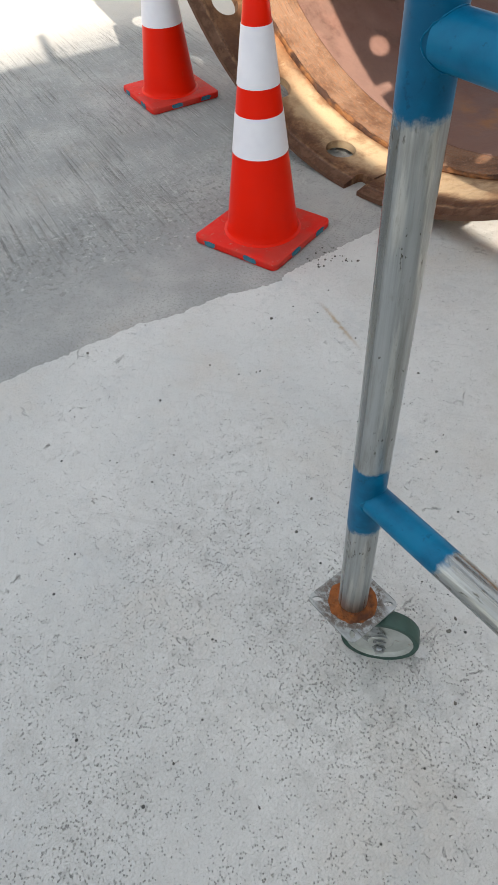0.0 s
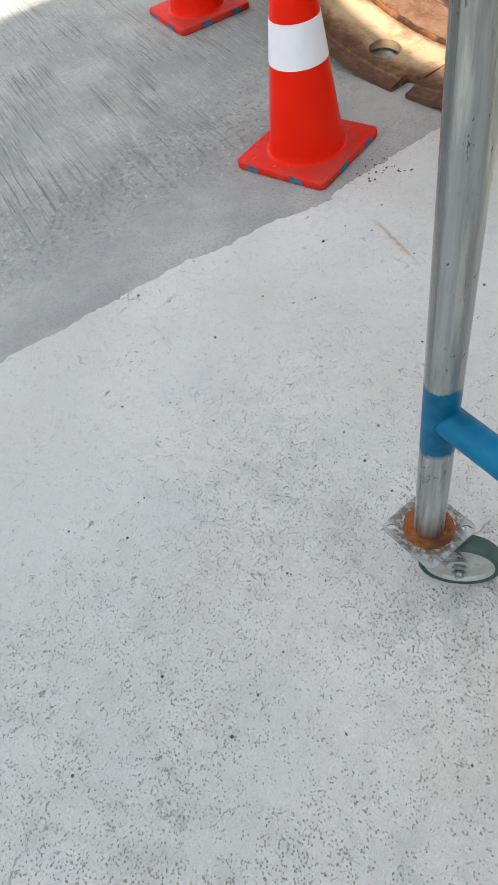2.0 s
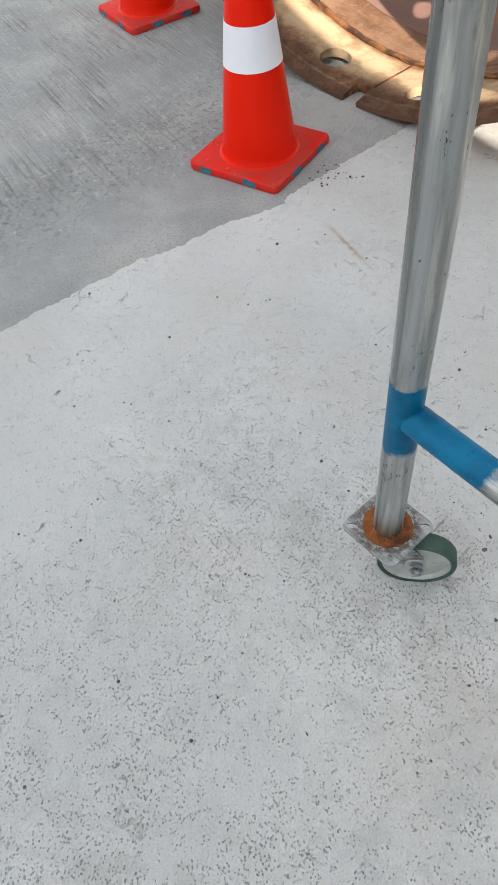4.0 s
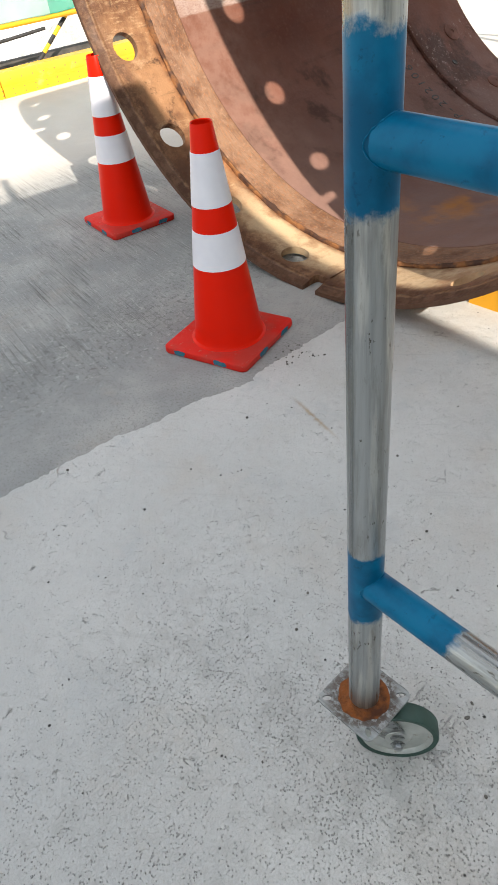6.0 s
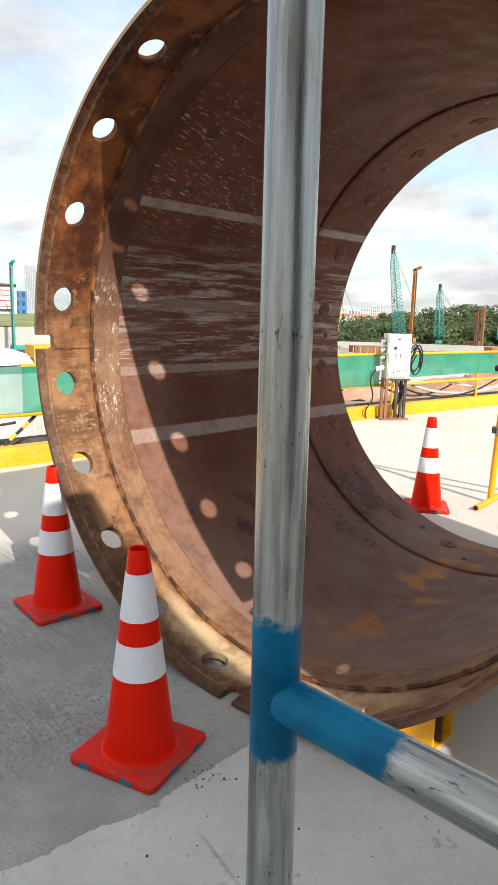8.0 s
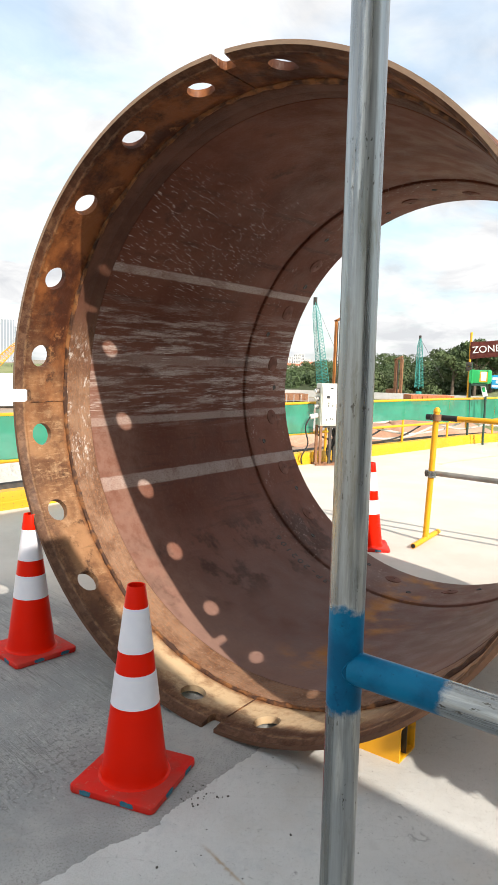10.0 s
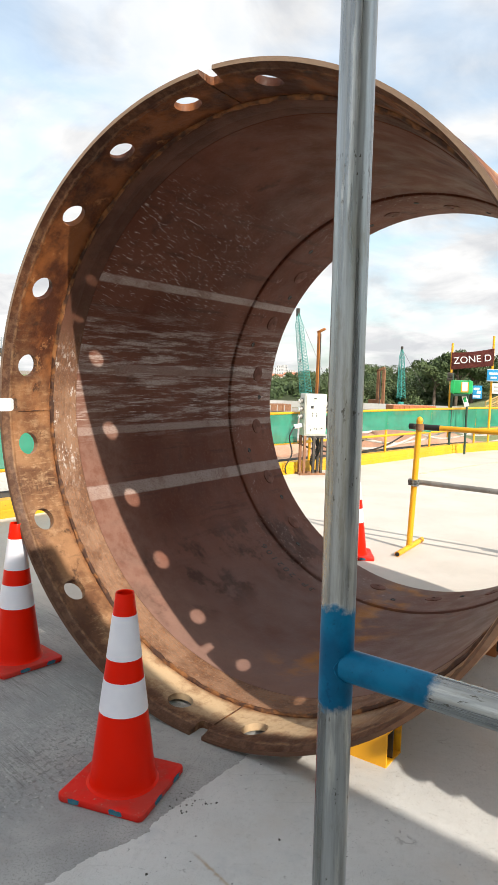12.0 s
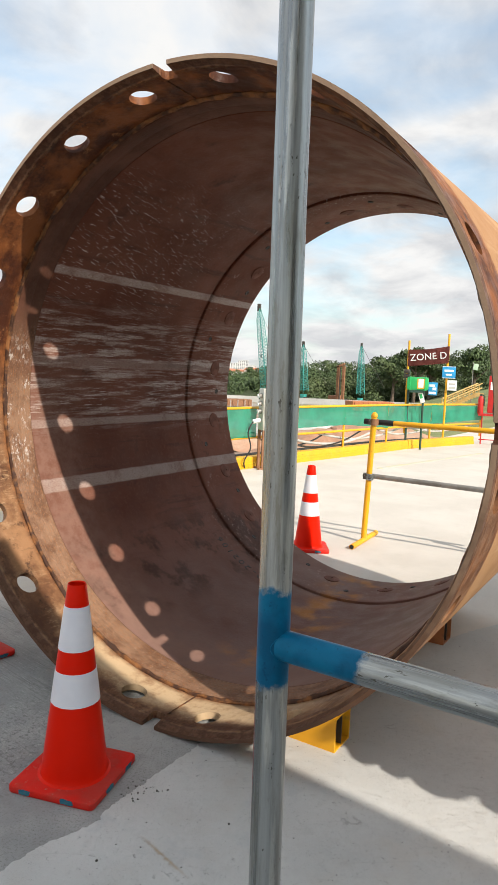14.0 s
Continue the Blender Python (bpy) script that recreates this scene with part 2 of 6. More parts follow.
def brushed():
    s = Shader("brushed_concrete", 0.88)
    c = s.mix(s.ramp(s.noise(1.3, 5), 0.35, 0.66), (0.555, 0.510, 0.458), (0.615, 0.570, 0.517))
    # darker broomed bay near, paler beyond: shade and sun partly put into the colour
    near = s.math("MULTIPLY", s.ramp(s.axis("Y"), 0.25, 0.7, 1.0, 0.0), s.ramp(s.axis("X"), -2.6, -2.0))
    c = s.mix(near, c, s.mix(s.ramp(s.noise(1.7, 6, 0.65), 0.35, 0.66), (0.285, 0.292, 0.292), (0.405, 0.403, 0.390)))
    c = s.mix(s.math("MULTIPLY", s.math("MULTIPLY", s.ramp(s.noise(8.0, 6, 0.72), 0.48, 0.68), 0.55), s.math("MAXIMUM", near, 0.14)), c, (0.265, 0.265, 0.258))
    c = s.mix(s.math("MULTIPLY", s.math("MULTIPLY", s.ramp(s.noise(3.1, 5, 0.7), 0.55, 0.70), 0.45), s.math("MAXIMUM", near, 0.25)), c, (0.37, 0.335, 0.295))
    edge = s.math("ADD", s.axis("X"), s.math("MULTIPLY", s.math("SUBTRACT", s.noise(3.0, 5, 0.65), 0.5), 0.7))
    broomed = s.math("MULTIPLY", s.ramp(edge, -0.42, -0.16, 1.0, 0.0), near)
    where = s.math("MULTIPLY", broomed, s.ramp(s.noise(2.1, 5, 0.6, co=s.stretch((0.6, 1.8, 1), (0, 0, 17))), 0.36, 0.62))
    wide = s.stretch((2.2, 85, 1), (0, 0, 9))
    lines = s.ramp(s.noise(1.0, 4, 0.62, co=wide), 0.52, 0.64)
    hair = s.ramp(s.noise(1.0, 4, 0.66, co=s.stretch((4.0, 210, 1), (0, 0, 8))), 0.50, 0.64)
    marks = s.math("MULTIPLY", s.math("MAXIMUM", lines, s.math("MULTIPLY", hair, 0.6)), where)
    marks = s.math("MULTIPLY", marks, s.ramp(s.noise(60, 4, 0.7), 0.30, 0.52))
    c = s.mix(s.math("MULTIPLY", marks, 0.92), c, (0.130, 0.128, 0.124))
    pale = s.math("MULTIPLY", s.ramp(s.noise(1.0, 4, 0.7, co=s.stretch((9, 120, 1), (0, 0, 9))), 0.56, 0.66), broomed)
    c = s.mix(s.math("MULTIPLY", pale, 0.55), c, (0.50, 0.50, 0.49))
    weft = s.math("MULTIPLY", s.ramp(s.noise(1.0, 5, 0.75, co=s.stretch((150, 34, 1), (0, 0, 9))), 0.54, 0.64), broomed)
    c = s.mix(s.math("MULTIPLY", weft, 0.6), c, (0.165, 0.163, 0.158))
    # torn paste where the broom met the trowelled strip
    torn_at = s.math("MULTIPLY", s.ramp(s.math("ABSOLUTE", s.math("ADD", edge, 0.38)), 0.05, 0.42, 1.0, 0.0), near)
    torn = s.math("MULTIPLY", s.ramp(s.noise(48, 5, 0.72, twist=0.4), 0.53, 0.62), torn_at)
    c = s.mix(s.math("MULTIPLY", torn, 0.7), c, (0.165, 0.165, 0.160))
    flakes = s.math("MULTIPLY", s.ramp(s.noise(30, 5, 0.7), 0.57, 0.66), torn_at)
    c = s.mix(s.math("MULTIPLY", flakes, 0.6), c, (0.52, 0.52, 0.51))
    grit = s.math("MULTIPLY", s.ramp(s.noise(110, 5, 0.74), 0.54, 0.64), s.ramp(near, 0.0, 1.0, 0.2, 0.65))
    c = s.mix(grit, c, (0.20, 0.20, 0.195))
    rim = s.math("MULTIPLY", s.ramp(s.axis("X"), -0.12, 0.2), near)
    crumbs = s.math("MULTIPLY", s.ramp(s.noise(115, 5, 0.75), 0.52, 0.66), rim)
    c = s.mix(s.math("MULTIPLY", crumbs, 0.8), c, (0.165, 0.158, 0.145))
    s.colour(c)
    h = s.math("SUBTRACT", s.math("MULTIPLY", s.noise(180, 4), 0.4), s.math("MULTIPLY", marks, 0.8))
    h = s.math("SUBTRACT", s.math("ADD", h, s.math("MULTIPLY", flakes, 0.5)), s.math("MULTIPLY", torn, 0.5))
    return s.bump(h, 0.0028).m


def angle_of(s):
    """Degrees round the y axis through the thing's origin."""
    return s.math("MULTIPLY", s.math("ARCTAN2", s.axis("Z"), s.axis("X")), 180 / math.pi)


def away(s, mid):
    """Degrees between here and the bearing mid, either way round."""
    turn = s.math("MULTIPLY", s.math("SUBTRACT", angle_of(s), mid), math.pi / 180)
    return s.math("MULTIPLY", s.math("ARCCOSINE", s.math("COSINE", turn)), 180 / math.pi)


def rust_inside():
    s = Shader("dark_rusted_steel", 0.6, 0.0, 0.13)
    flat_co = s.unrolled()
    c = s.mix(s.ramp(s.noise(1.5, 5), 0.35, 0.68), (0.126, 0.042, 0.024), (0.198, 0.079, 0.051))
    c = s.mix(s.math("MULTIPLY", s.ramp(s.noise(3.0, 6, 0.7), 0.56, 0.72), 0.8), c, (0.072, 0.032, 0.024))
    # greyer, paler floor: sheen from the sunlit deck, put into the colour
    floor_sheen = s.math("MULTIPLY", s.ramp(away(s, -78.0), 25.0, 75.0, 0.85, 0.0), s.ramp(s.noise(1.1, 4), 0.30, 0.60, 0.4, 1.0))
    c = s.mix(floor_sheen, c, (0.205, 0.126, 0.106))
    # darker patches low on the left wall
    dark_low_left = s.math("MULTIPLY", s.ramp(away(s, -128.0), 6.0, 17.0, 1.0, 0.0), s.ramp(s.noise(3.4, 5, 0.65), 0.48, 0.60))
    c = s.mix(s.math("MULTIPLY", dark_low_left, 0.75), c, (0.062, 0.032, 0.025))
    c = s.mix(s.math("MULTIPLY", s.ramp(s.noise(1.0, 6, 0.7, co=s.stretch((11, 1.0, 1), co=flat_co)), 0.52, 0.68), s.ramp(away(s, 165.0), 35.0, 75.0, 0.7, 0.12)), c, (0.075, 0.032, 0.023))
    c = s.mix(s.math("MULTIPLY", s.ramp(s.noise(42, 5, 0.7), 0.5, 0.7), 0.30), c, (0.22, 0.105, 0.072))
    a = angle_of(s)
    grain = s.ramp(s.noise(1.0, 3, 0.7, co=s.stretch((190, 60, 1), co=flat_co)), 0.28, 0.58, 0.3, 1.0)
    faded = s.ramp(s.noise(4, 5, 0.65), 0.30, 0.55, 0.45, 1.0)
    bands = None
    for mid, half, keen in ((148.0, 1.15, 0.95), (171.5, 1.4, 0.45), (-172.4, 1.1, 0.65), (-156.4, 1.8, 0.75)):
        off = away(s, mid)
        off = s.math("ADD", off, s.math("MULTIPLY", s.noise(18, 5, 0.7), 0.7))
        band = s.ramp(off, half + 0.05, half + 0.55, keen, 0.0)
        bands = band if bands is None else s.math("MAXIMUM", bands, band)
    worn_band = s.math("MULTIPLY", s.math("MULTIPLY", bands, grain), faded)
    side = s.ramp(away(s, 173.0), 8.0, 20.0, 1.0, 0.0)
    smear = s.ramp(s.noise(1.0, 6, 0.75, co=s.stretch((19, 1.7, 1), co=flat_co)), 0.465, 0.62)
    smear = s.math("MULTIPLY", s.math("MULTIPLY", smear, grain), s.math("MULTIPLY", side, 0.9))
    thin = s.ramp(s.noise(1.0, 4, 0.65, co=s.stretch((120, 4, 1), co=flat_co)), 0.58, 0.64)
    thin = s.math("MULTIPLY", s.math("MULTIPLY", thin, side), s.ramp(s.noise(5, 4), 0.50, 0.62))
    c = s.mix(s.math("MAXIMUM", s.math("MULTIPLY", worn_band, 0.85), smear), c, (0.54, 0.47, 0.43))
    c = s.mix(thin, c, (0.60, 0.53, 0.48))
    nicked = s.math("MULTIPLY", s.ramp(s.math("ABSOLUTE", s.math("SUBTRACT", a, 137.0)), 6.0, 26.0, 1.0, 0.0), s.ramp(s.noise(3.2, 4, 0.6), 0.34, 0.50))
    nicked = s.math("MULTIPLY", nicked, s.ramp(s.axis("Y"), 1.2, 1.7, 1.0, 0.0))
    for turn, keen in ((10, 0.655), (17, 0.67), (2, 0.69)):
        cuts = s.ramp(s.noise(1.0, 2, 0.5, co=s.stretch((125, 11, 1), (0, 0, turn), flat_co)), keen, keen + 0.02)
        c = s.mix(s.math("MULTIPLY", cuts, nicked), c, (0.66, 0.56, 0.50))
    seep = s.math("MULTIPLY", s.ramp(s.math("ABSOLUTE", s.math("ADD", a, 88.0)), 2.0, 14.0, 1.0, 0.0), s.ramp(s.noise(2.6, 4), 0.50, 0.64))
    c = s.mix(s.math("MULTIPLY", seep, 0.9), c, (0.42, 0.17, 0.03))
    scuffs = s.math("MULTIPLY", s.ramp(s.noise(34, 6, 0.78), 0.56, 0.64), s.math("MULTIPLY", s.ramp(s.axis("Y"), 1.55, 1.85), s.ramp(s.noise(3.6, 4), 0.48, 0.60)))
    c = s.mix(s.math("MULTIPLY", scuffs, 0.6), c, (0.42, 0.31, 0.26))
    # dusty pink low mouth, with the sunlit crescent's brightness put into the colour
    mouth = s.math("ADD", s.axis("Y"), s.math("MULTIPLY", s.math("SUBTRACT", s.noise(5, 5, 0.6), 0.5), 0.5))
    sunlit_dust = s.math("MULTIPLY", s.ramp(mouth, 0.45, 0.85, 0.55, 0.0), s.ramp(away(s, -115.0), 55.0, 85.0, 1.0, 0.0))
    c = s.mix(s.math("MULTIPLY", sunlit_dust, s.ramp(s.noise(14, 6, 0.72), 0.30, 0.62, 0.35, 1.0)), c, (0.29, 0.175, 0.135))
    s.colour(c)
    s.put("Roughness", s.ramp(s.noise(7, 5), 0.3, 0.7, 0.48, 0.72))
    return s.bump(s.math("ADD", s.noise(55, 5, 0.6), s.math("MULTIPLY", s.noise(7, 3), 1.5)), 0.0018).m


def rust_collar():
    s = Shader("machined_rusty_steel", 0.6, 0.0, 0.3)
    a = angle_of(s)
    flat_co = s.unrolled(1.36)
    # tan lower left, dark mill rust above: sun and shade put into the colour
    low = s.math("ADD", away(s, -100.0), s.math("MULTIPLY", s.math("SUBTRACT", s.noise(3, 5, 0.65), 0.5), 70.0))
    low = s.ramp(low, 66.0, 100.0, 1.0, 0.0)
    dark = s.mix(s.ramp(s.noise(3.4, 6, 0.68), 0.42, 0.64), (0.060, 0.017, 0.007), (0.250, 0.086, 0.025))
    dark = s.mix(s.math("MULTIPLY", s.ramp(s.noise(6.0, 6, 0.75), 0.58, 0.68), 0.8), dark, (0.40, 0.19, 0.08))
    tan = s.mix(s.ramp(s.noise(3.2, 6, 0.65), 0.38, 0.60), (0.130, 0.056, 0.026), (0.325, 0.170, 0.083))
    rub = s.noise(1.0, 5, 0.75, co=s.stretch((52, 13, 1), co=flat_co))
    tan = s.mix(s.math("MULTIPLY", s.math("MULTIPLY", s.ramp(rub, 0.50, 0.64), s.ramp(s.noise(4.4, 4), 0.42, 0.58)), 0.6), tan, (0.50, 0.33, 0.19))
    tan = s.mix(s.math("MULTIPLY", s.ramp(s.noise(5.5, 6, 0.7), 0.54, 0.68), 0.75), tan, (0.44, 0.28, 0.16))
    c = s.mix(low, dark, tan)
    c = s.mix(s.math("MULTIPLY", s.ramp(s.noise(8.0, 6, 0.7), 0.57, 0.68), 0.85), c, (0.040, 0.017, 0.010))
    sooty = s.math("MULTIPLY", s.ramp(s.noise(1.0, 6, 0.75, co=s.stretch((30, 6, 1), co=flat_co)), 0.55, 0.66), s.ramp(s.noise(2.4, 3), 0.45, 0.6))
    c = s.mix(s.math("MULTIPLY", sooty, 0.7), c, (0.050, 0.022, 0.012))
    # sunlit inner half painted pale, shaded front lip painted dark
    foot = s.math("MULTIPLY", s.ramp(a, -128.0, -106.0), s.ramp(a, -72.0, -50.0, 1.0, 0.0))
    inner_half = s.ramp(s.math("ADD", s.axis("Y"), s.math("MULTIPLY", s.noise(9, 5, 0.7), 0.12)), -0.02, 0.07)
    c = s.mix(s.math("MULTIPLY", s.math("MULTIPLY", foot, inner_half), s.ramp(s.noise(8, 6, 0.7), 0.36, 0.60, 0.2, 0.9)), c, (0.60, 0.44, 0.27))
    lip_shade = s.math("MULTIPLY", s.math("SUBTRACT", 1.0, inner_half), s.ramp(away(s, -102.0), 42.0, 68.0, 1.0, 0.0))
    c = s.mix(s.math("MULTIPLY", lip_shade, s.ramp(s.noise(13, 6, 0.75), 0.36, 0.58, 0.35, 0.95)), c, (0.085, 0.037, 0.021))
    y = s.math("ADD", s.axis("Y"), s.math("MULTIPLY", s.math("SUBTRACT", s.noise(11, 4), 0.5), 0.014))
    c = s.mix(s.ramp(y, -0.107, -0.099, 0.75, 0.0), c, s.mix(s.ramp(s.noise(26, 5, 0.7), 0.42, 0.62), (0.060, 0.026, 0.015), (0.150, 0.080, 0.048)))
    ridge = s.ramp(s.math("ABSOLUTE", s.math("ADD", y, 0.099)), 0.001, 0.012, 1.0, 0.0)
    c = s.mix(s.math("MULTIPLY", s.math("MULTIPLY", ridge, s.ramp(s.noise(23, 4, 0.7), 0.42, 0.62)), 0.5), c, (0.34, 0.20, 0.105))
    c = s.mix(s.ramp(y, 0.125, 0.16, 0.0, 0.75), c, s.mix(s.ramp(s.noise(20, 5, 0.7), 0.42, 0.6), (0.10, 0.034, 0.014), (0.30, 0.115, 0.04)))
    # end face dusty tan on top, darker low: skylight put into the colour
    c = s.mix(s.ramp(s.axis("Y"), -0.1449, -0.1435, 0.8, 0.0), c, s.mix(low, (0.36, 0.245, 0.165), (0.11, 0.055, 0.032)))
    s.colour(c)
    s.put("Roughness", s.ramp(s.noise(12, 5), 0.3, 0.7, 0.42, 0.75))
    h = s.math("ADD", s.noise(70, 5, 0.65), s.math("MULTIPLY", s.noise(12, 4), 1.3))
    return s.bump(s.math("ADD", h, s.math("MULTIPLY", ridge, 1.5)), 0.0028).m


def rust_liner():
    s = Shader("scoured_rusty_steel", 0.66, 0.0, 0.3)
    a = angle_of(s)
    flat_co = s.unrolled()
    # split by angle painted in: tan on the sunlit low side, dark above
    low = s.math("ADD", away(s, -112.0), s.math("MULTIPLY", s.math("SUBTRACT", s.noise(4, 5, 0.65), 0.5), 50.0))
    low = s.ramp(low, 66.0, 92.0, 1.0, 0.0)
    dark = s.mix(s.ramp(s.noise(4, 6, 0.65), 0.38, 0.62), (0.085, 0.032, 0.018), (0.150, 0.064, 0.040))
    c = s.mix(s.ramp(s.noise(5, 6, 0.68), 0.36, 0.62), (0.145, 0.070, 0.038), (0.285, 0.165, 0.102))
    c = s.mix(low, dark, c)
    hoop = s.noise(1.0, 6, 0.8, co=s.stretch((9, 190, 1), co=flat_co))
    c = s.mix(s.math("MULTIPLY", s.ramp(hoop, 0.50, 0.64), 0.6), c, (0.105, 0.052, 0.032))
    c = s.mix(s.math("MULTIPLY", s.math("MULTIPLY", s.ramp(s.noise(55, 5, 0.75), 0.54, 0.66), low), 0.6), c, (0.37, 0.235, 0.16))
    ochre = s.math("MULTIPLY", s.ramp(s.noise(1.0, 6, 0.78, co=s.stretch((40, 110, 1), co=flat_co)), 0.52, 0.62), low)
    c = s.mix(s.math("MULTIPLY", ochre, 0.7), c, (0.34, 0.135, 0.05))
    chips = s.math("MULTIPLY", s.ramp(s.noise(1.0, 5, 0.8, co=s.stretch((20, 46, 1), co=flat_co)), 0.52, 0.60), s.ramp(s.noise(7, 4, 0.6), 0.40, 0.55))
    bare = s.math("MULTIPLY", chips, s.ramp(away(s, 183.0), 3, 22, 1.0, 0.0))
    c = s.mix(bare, c, (0.72, 0.69, 0.65))
    s.colour(c)
    return s.bump(s.math("ADD", s.noise(85, 5, 0.65), s.math("MULTIPLY", hoop, 1.2)), 0.002).m


def rust_outside():
    s = Shader("tan_weathered_steel", 0.66, 0.0, 0.3)
    c = s.mix(s.ramp(s.noise(2.2, 6, 0.6), 0.36, 0.64), (0.33, 0.165, 0.068), (0.43, 0.245, 0.118))
    c = s.mix(s.math("MULTIPLY", s.ramp(s.noise(1.0, 5, 0.65, co=s.stretch((10, 1.6, 10))), 0.54, 0.70), 0.75), c, (0.48, 0.315, 0.175))
    c = s.mix(s.ramp(s.noise(7.0, 6, 0.7), 0.62, 0.72), c, (0.27, 0.135, 0.06))
    s.colour(c)
    return s.bump(s.noise(50, 5, 0.6), 0.0018).m


def galvanised(name, along=2, painted=(), grimy=None):
    """Zinc tube with drawn streaks along one axis; blue brushed paint between pairs of heights."""
    s = Shader(name, 0.34, 0.9)

    def drawn(cross, length):
        return tuple(length if k == along else cross for k in range(3))

    grain = s.noise(1.0, 5, 0.6, co=s.stretch(drawn(60.0, 1.4)))
    broad = s.noise(1.0, 6, 0.7, co=s.stretch(drawn(34.0, 3.2)))
    c = s.mix(s.ramp(grain, 0.32, 0.68), (0.245, 0.26, 0.262), (0.47, 0.497, 0.505))
    c = s.mix(s.math("MULTIPLY", s.ramp(broad, 0.46, 0.62), 0.15 if grimy else 0.45), c, (0.22, 0.215, 0.18))
    c = s.mix(s.math("MULTIPLY", s.ramp(s.noise(1.0, 5, 0.6, co=s.stretch(drawn(62.0, 4.0))), 0.54, 0.66), 0.15 if grimy else 0.55), c, (0.68, 0.69, 0.65))
    c = s.mix(s.math("MULTIPLY", s.ramp(s.noise(1.0, 6, 0.78, co=s.stretch(drawn(48.0, 9.0))), 0.54, 0.66), 0.12 if grimy else 0.45), c, (0.22, 0.205, 0.16))
    spots_at = s.math("MULTIPLY", s.ramp(s.noise(150, 3, 0.7, co=s.stretch(drawn(1.0, 0.35))), 0.62, 0.67), s.ramp(s.noise(9), 0.45, 0.58))
    c = s.mix(spots_at, c, (0.12, 0.115, 0.10))
    rough = s.ramp(grain, 0.3, 0.7, 0.22, 0.44)
    h = s.math("ADD", s.math("MULTIPLY", grain, 0.5), s.math("MULTIPLY", s.noise(30, 3), 0.4))
    if grimy:
        # rust and soot spreading from the welded foot
        d = s.math("SQRT", s.math("ADD", s.math("MULTIPLY", s.axis("X"), s.axis("X")), s.math("MULTIPLY", s.axis("Y"), s.axis("Y"))))
        d = s.math("ADD", d, s.math("MULTIPLY", s.math("SUBTRACT", s.noise(38, 5, 0.65), 0.5), 0.03))
        soot = s.math("MULTIPLY", s.ramp(d, grimy, grimy + 0.024, 1.0, 0.0), s.ramp(s.noise(90, 5, 0.75), 0.38, 0.56))
        c = s.mix(s.math("MULTIPLY", soot, 0.9), c, (0.085, 0.055, 0.038))
        s.put("Metallic", s.math("SUBTRACT", 0.85, s.math("MULTIPLY", soot, 0.8)))
        rough = s.math("MAXIMUM", rough, s.math("MULTIPLY", soot, 0.8))
    if painted:
        blue = s.mix(s.ramp(s.noise(14, 5, 0.6), 0.35, 0.68), (0.001, 0.088, 0.190), (0.002, 0.150, 0.295))
        blue = s.mix(s.math("MULTIPLY", s.ramp(s.noise(70, 4, 0.7), 0.60, 0.70), 0.5), blue, (0.002, 0.036, 0.09))
        mask = None
        at = s.math("ADD", s.axis("XYZ"[along]), s.math("MULTIPLY", s.math("SUBTRACT", s.noise(26, 5, 0.68), 0.5), 0.050))
        for lo, hi in painted:
            one = s.math("MULTIPLY", s.ramp(at, lo - 0.007, lo + 0.006), s.ramp(at, hi - 0.006, hi + 0.007, 1.0, 0.0))
            mask = one if mask is None else s.math("MAXIMUM", mask, one)
        c = s.mix(mask, c, blue)
        s.put("Metallic", s.math("SUBTRACT", 0.9, s.math("MULTIPLY", mask, 0.9)))
        s.put("Specular IOR Level", s.ramp(mask, 0.0, 1.0, 0.5, 0.16))
        rough = s.math("MAXIMUM", rough, s.math("MULTIPLY", mask, 0.36))
        h = s.math("ADD", h, s.math("MULTIPLY", mask, 1.4))
    s.put("Roughness", rough)
    s.colour(c)
    return s.bump(h, 0.0006).m


def netting(name, tone, clear):
    s = Shader(name, 0.7)
    c = s.mix(s.ramp(s.noise(1.7, 4), 0.35, 0.65), tone, tuple(v * 1.35 for v in tone))
    s.colour(c)
    t = s.t
    thin = t.nodes.new("ShaderNodeBsdfTranslucent")
    s.link(c, thin.inputs[0])
    a = t.nodes.new("ShaderNodeMixShader")
    a.inputs[0].default_value = 0.45
    s.link(s.b.outputs[0], a.inputs[1])
    s.link(thin.outputs[0], a.inputs[2])
    gaps = t.nodes.new("ShaderNodeBsdfTransparent")
    b = t.nodes.new("ShaderNodeMixShader")
    s.link(s.ramp(s.noise(2.5, 4), 0.3, 0.7, clear * 0.7, clear * 1.3), b.inputs[0])
    s.link(a.outputs[0], b.inputs[1])
    s.link(gaps.outputs[0], b.inputs[2])
    s.link(b.outputs[0], t.nodes["Material Output"].inputs[0])
    return s.m


def leaves(name, a, b):
    s = Shader(name, 0.7)
    n = s.t.nodes.new("ShaderNodeNewGeometry")
    c = s.mix(n.outputs["Random Per Island"], a, b)
    s.colour(s.mix(s.ramp(s.noise(0.12, 3), 0.4, 0.62), c, (0.075, 0.105, 0.035)))
    return s.m


def earth():
    s = Shader("site_earth", 0.9)
    c = s.mix(s.ramp(s.noise(0.22, 6), 0.38, 0.62), (0.30, 0.215, 0.16), (0.32, 0.30, 0.265))
    c = s.mix(s.ramp(s.noise(1.9, 6, 0.7), 0.55, 0.70), c, (0.30, 0.24, 0.20))
    c = s.mix(s.ramp(s.noise(0.05, 3), 0.56, 0.62), c, (0.12, 0.155, 0.06))
    s.colour(c)
    return s.bump(s.noise(6, 6, 0.7), 0.05).m


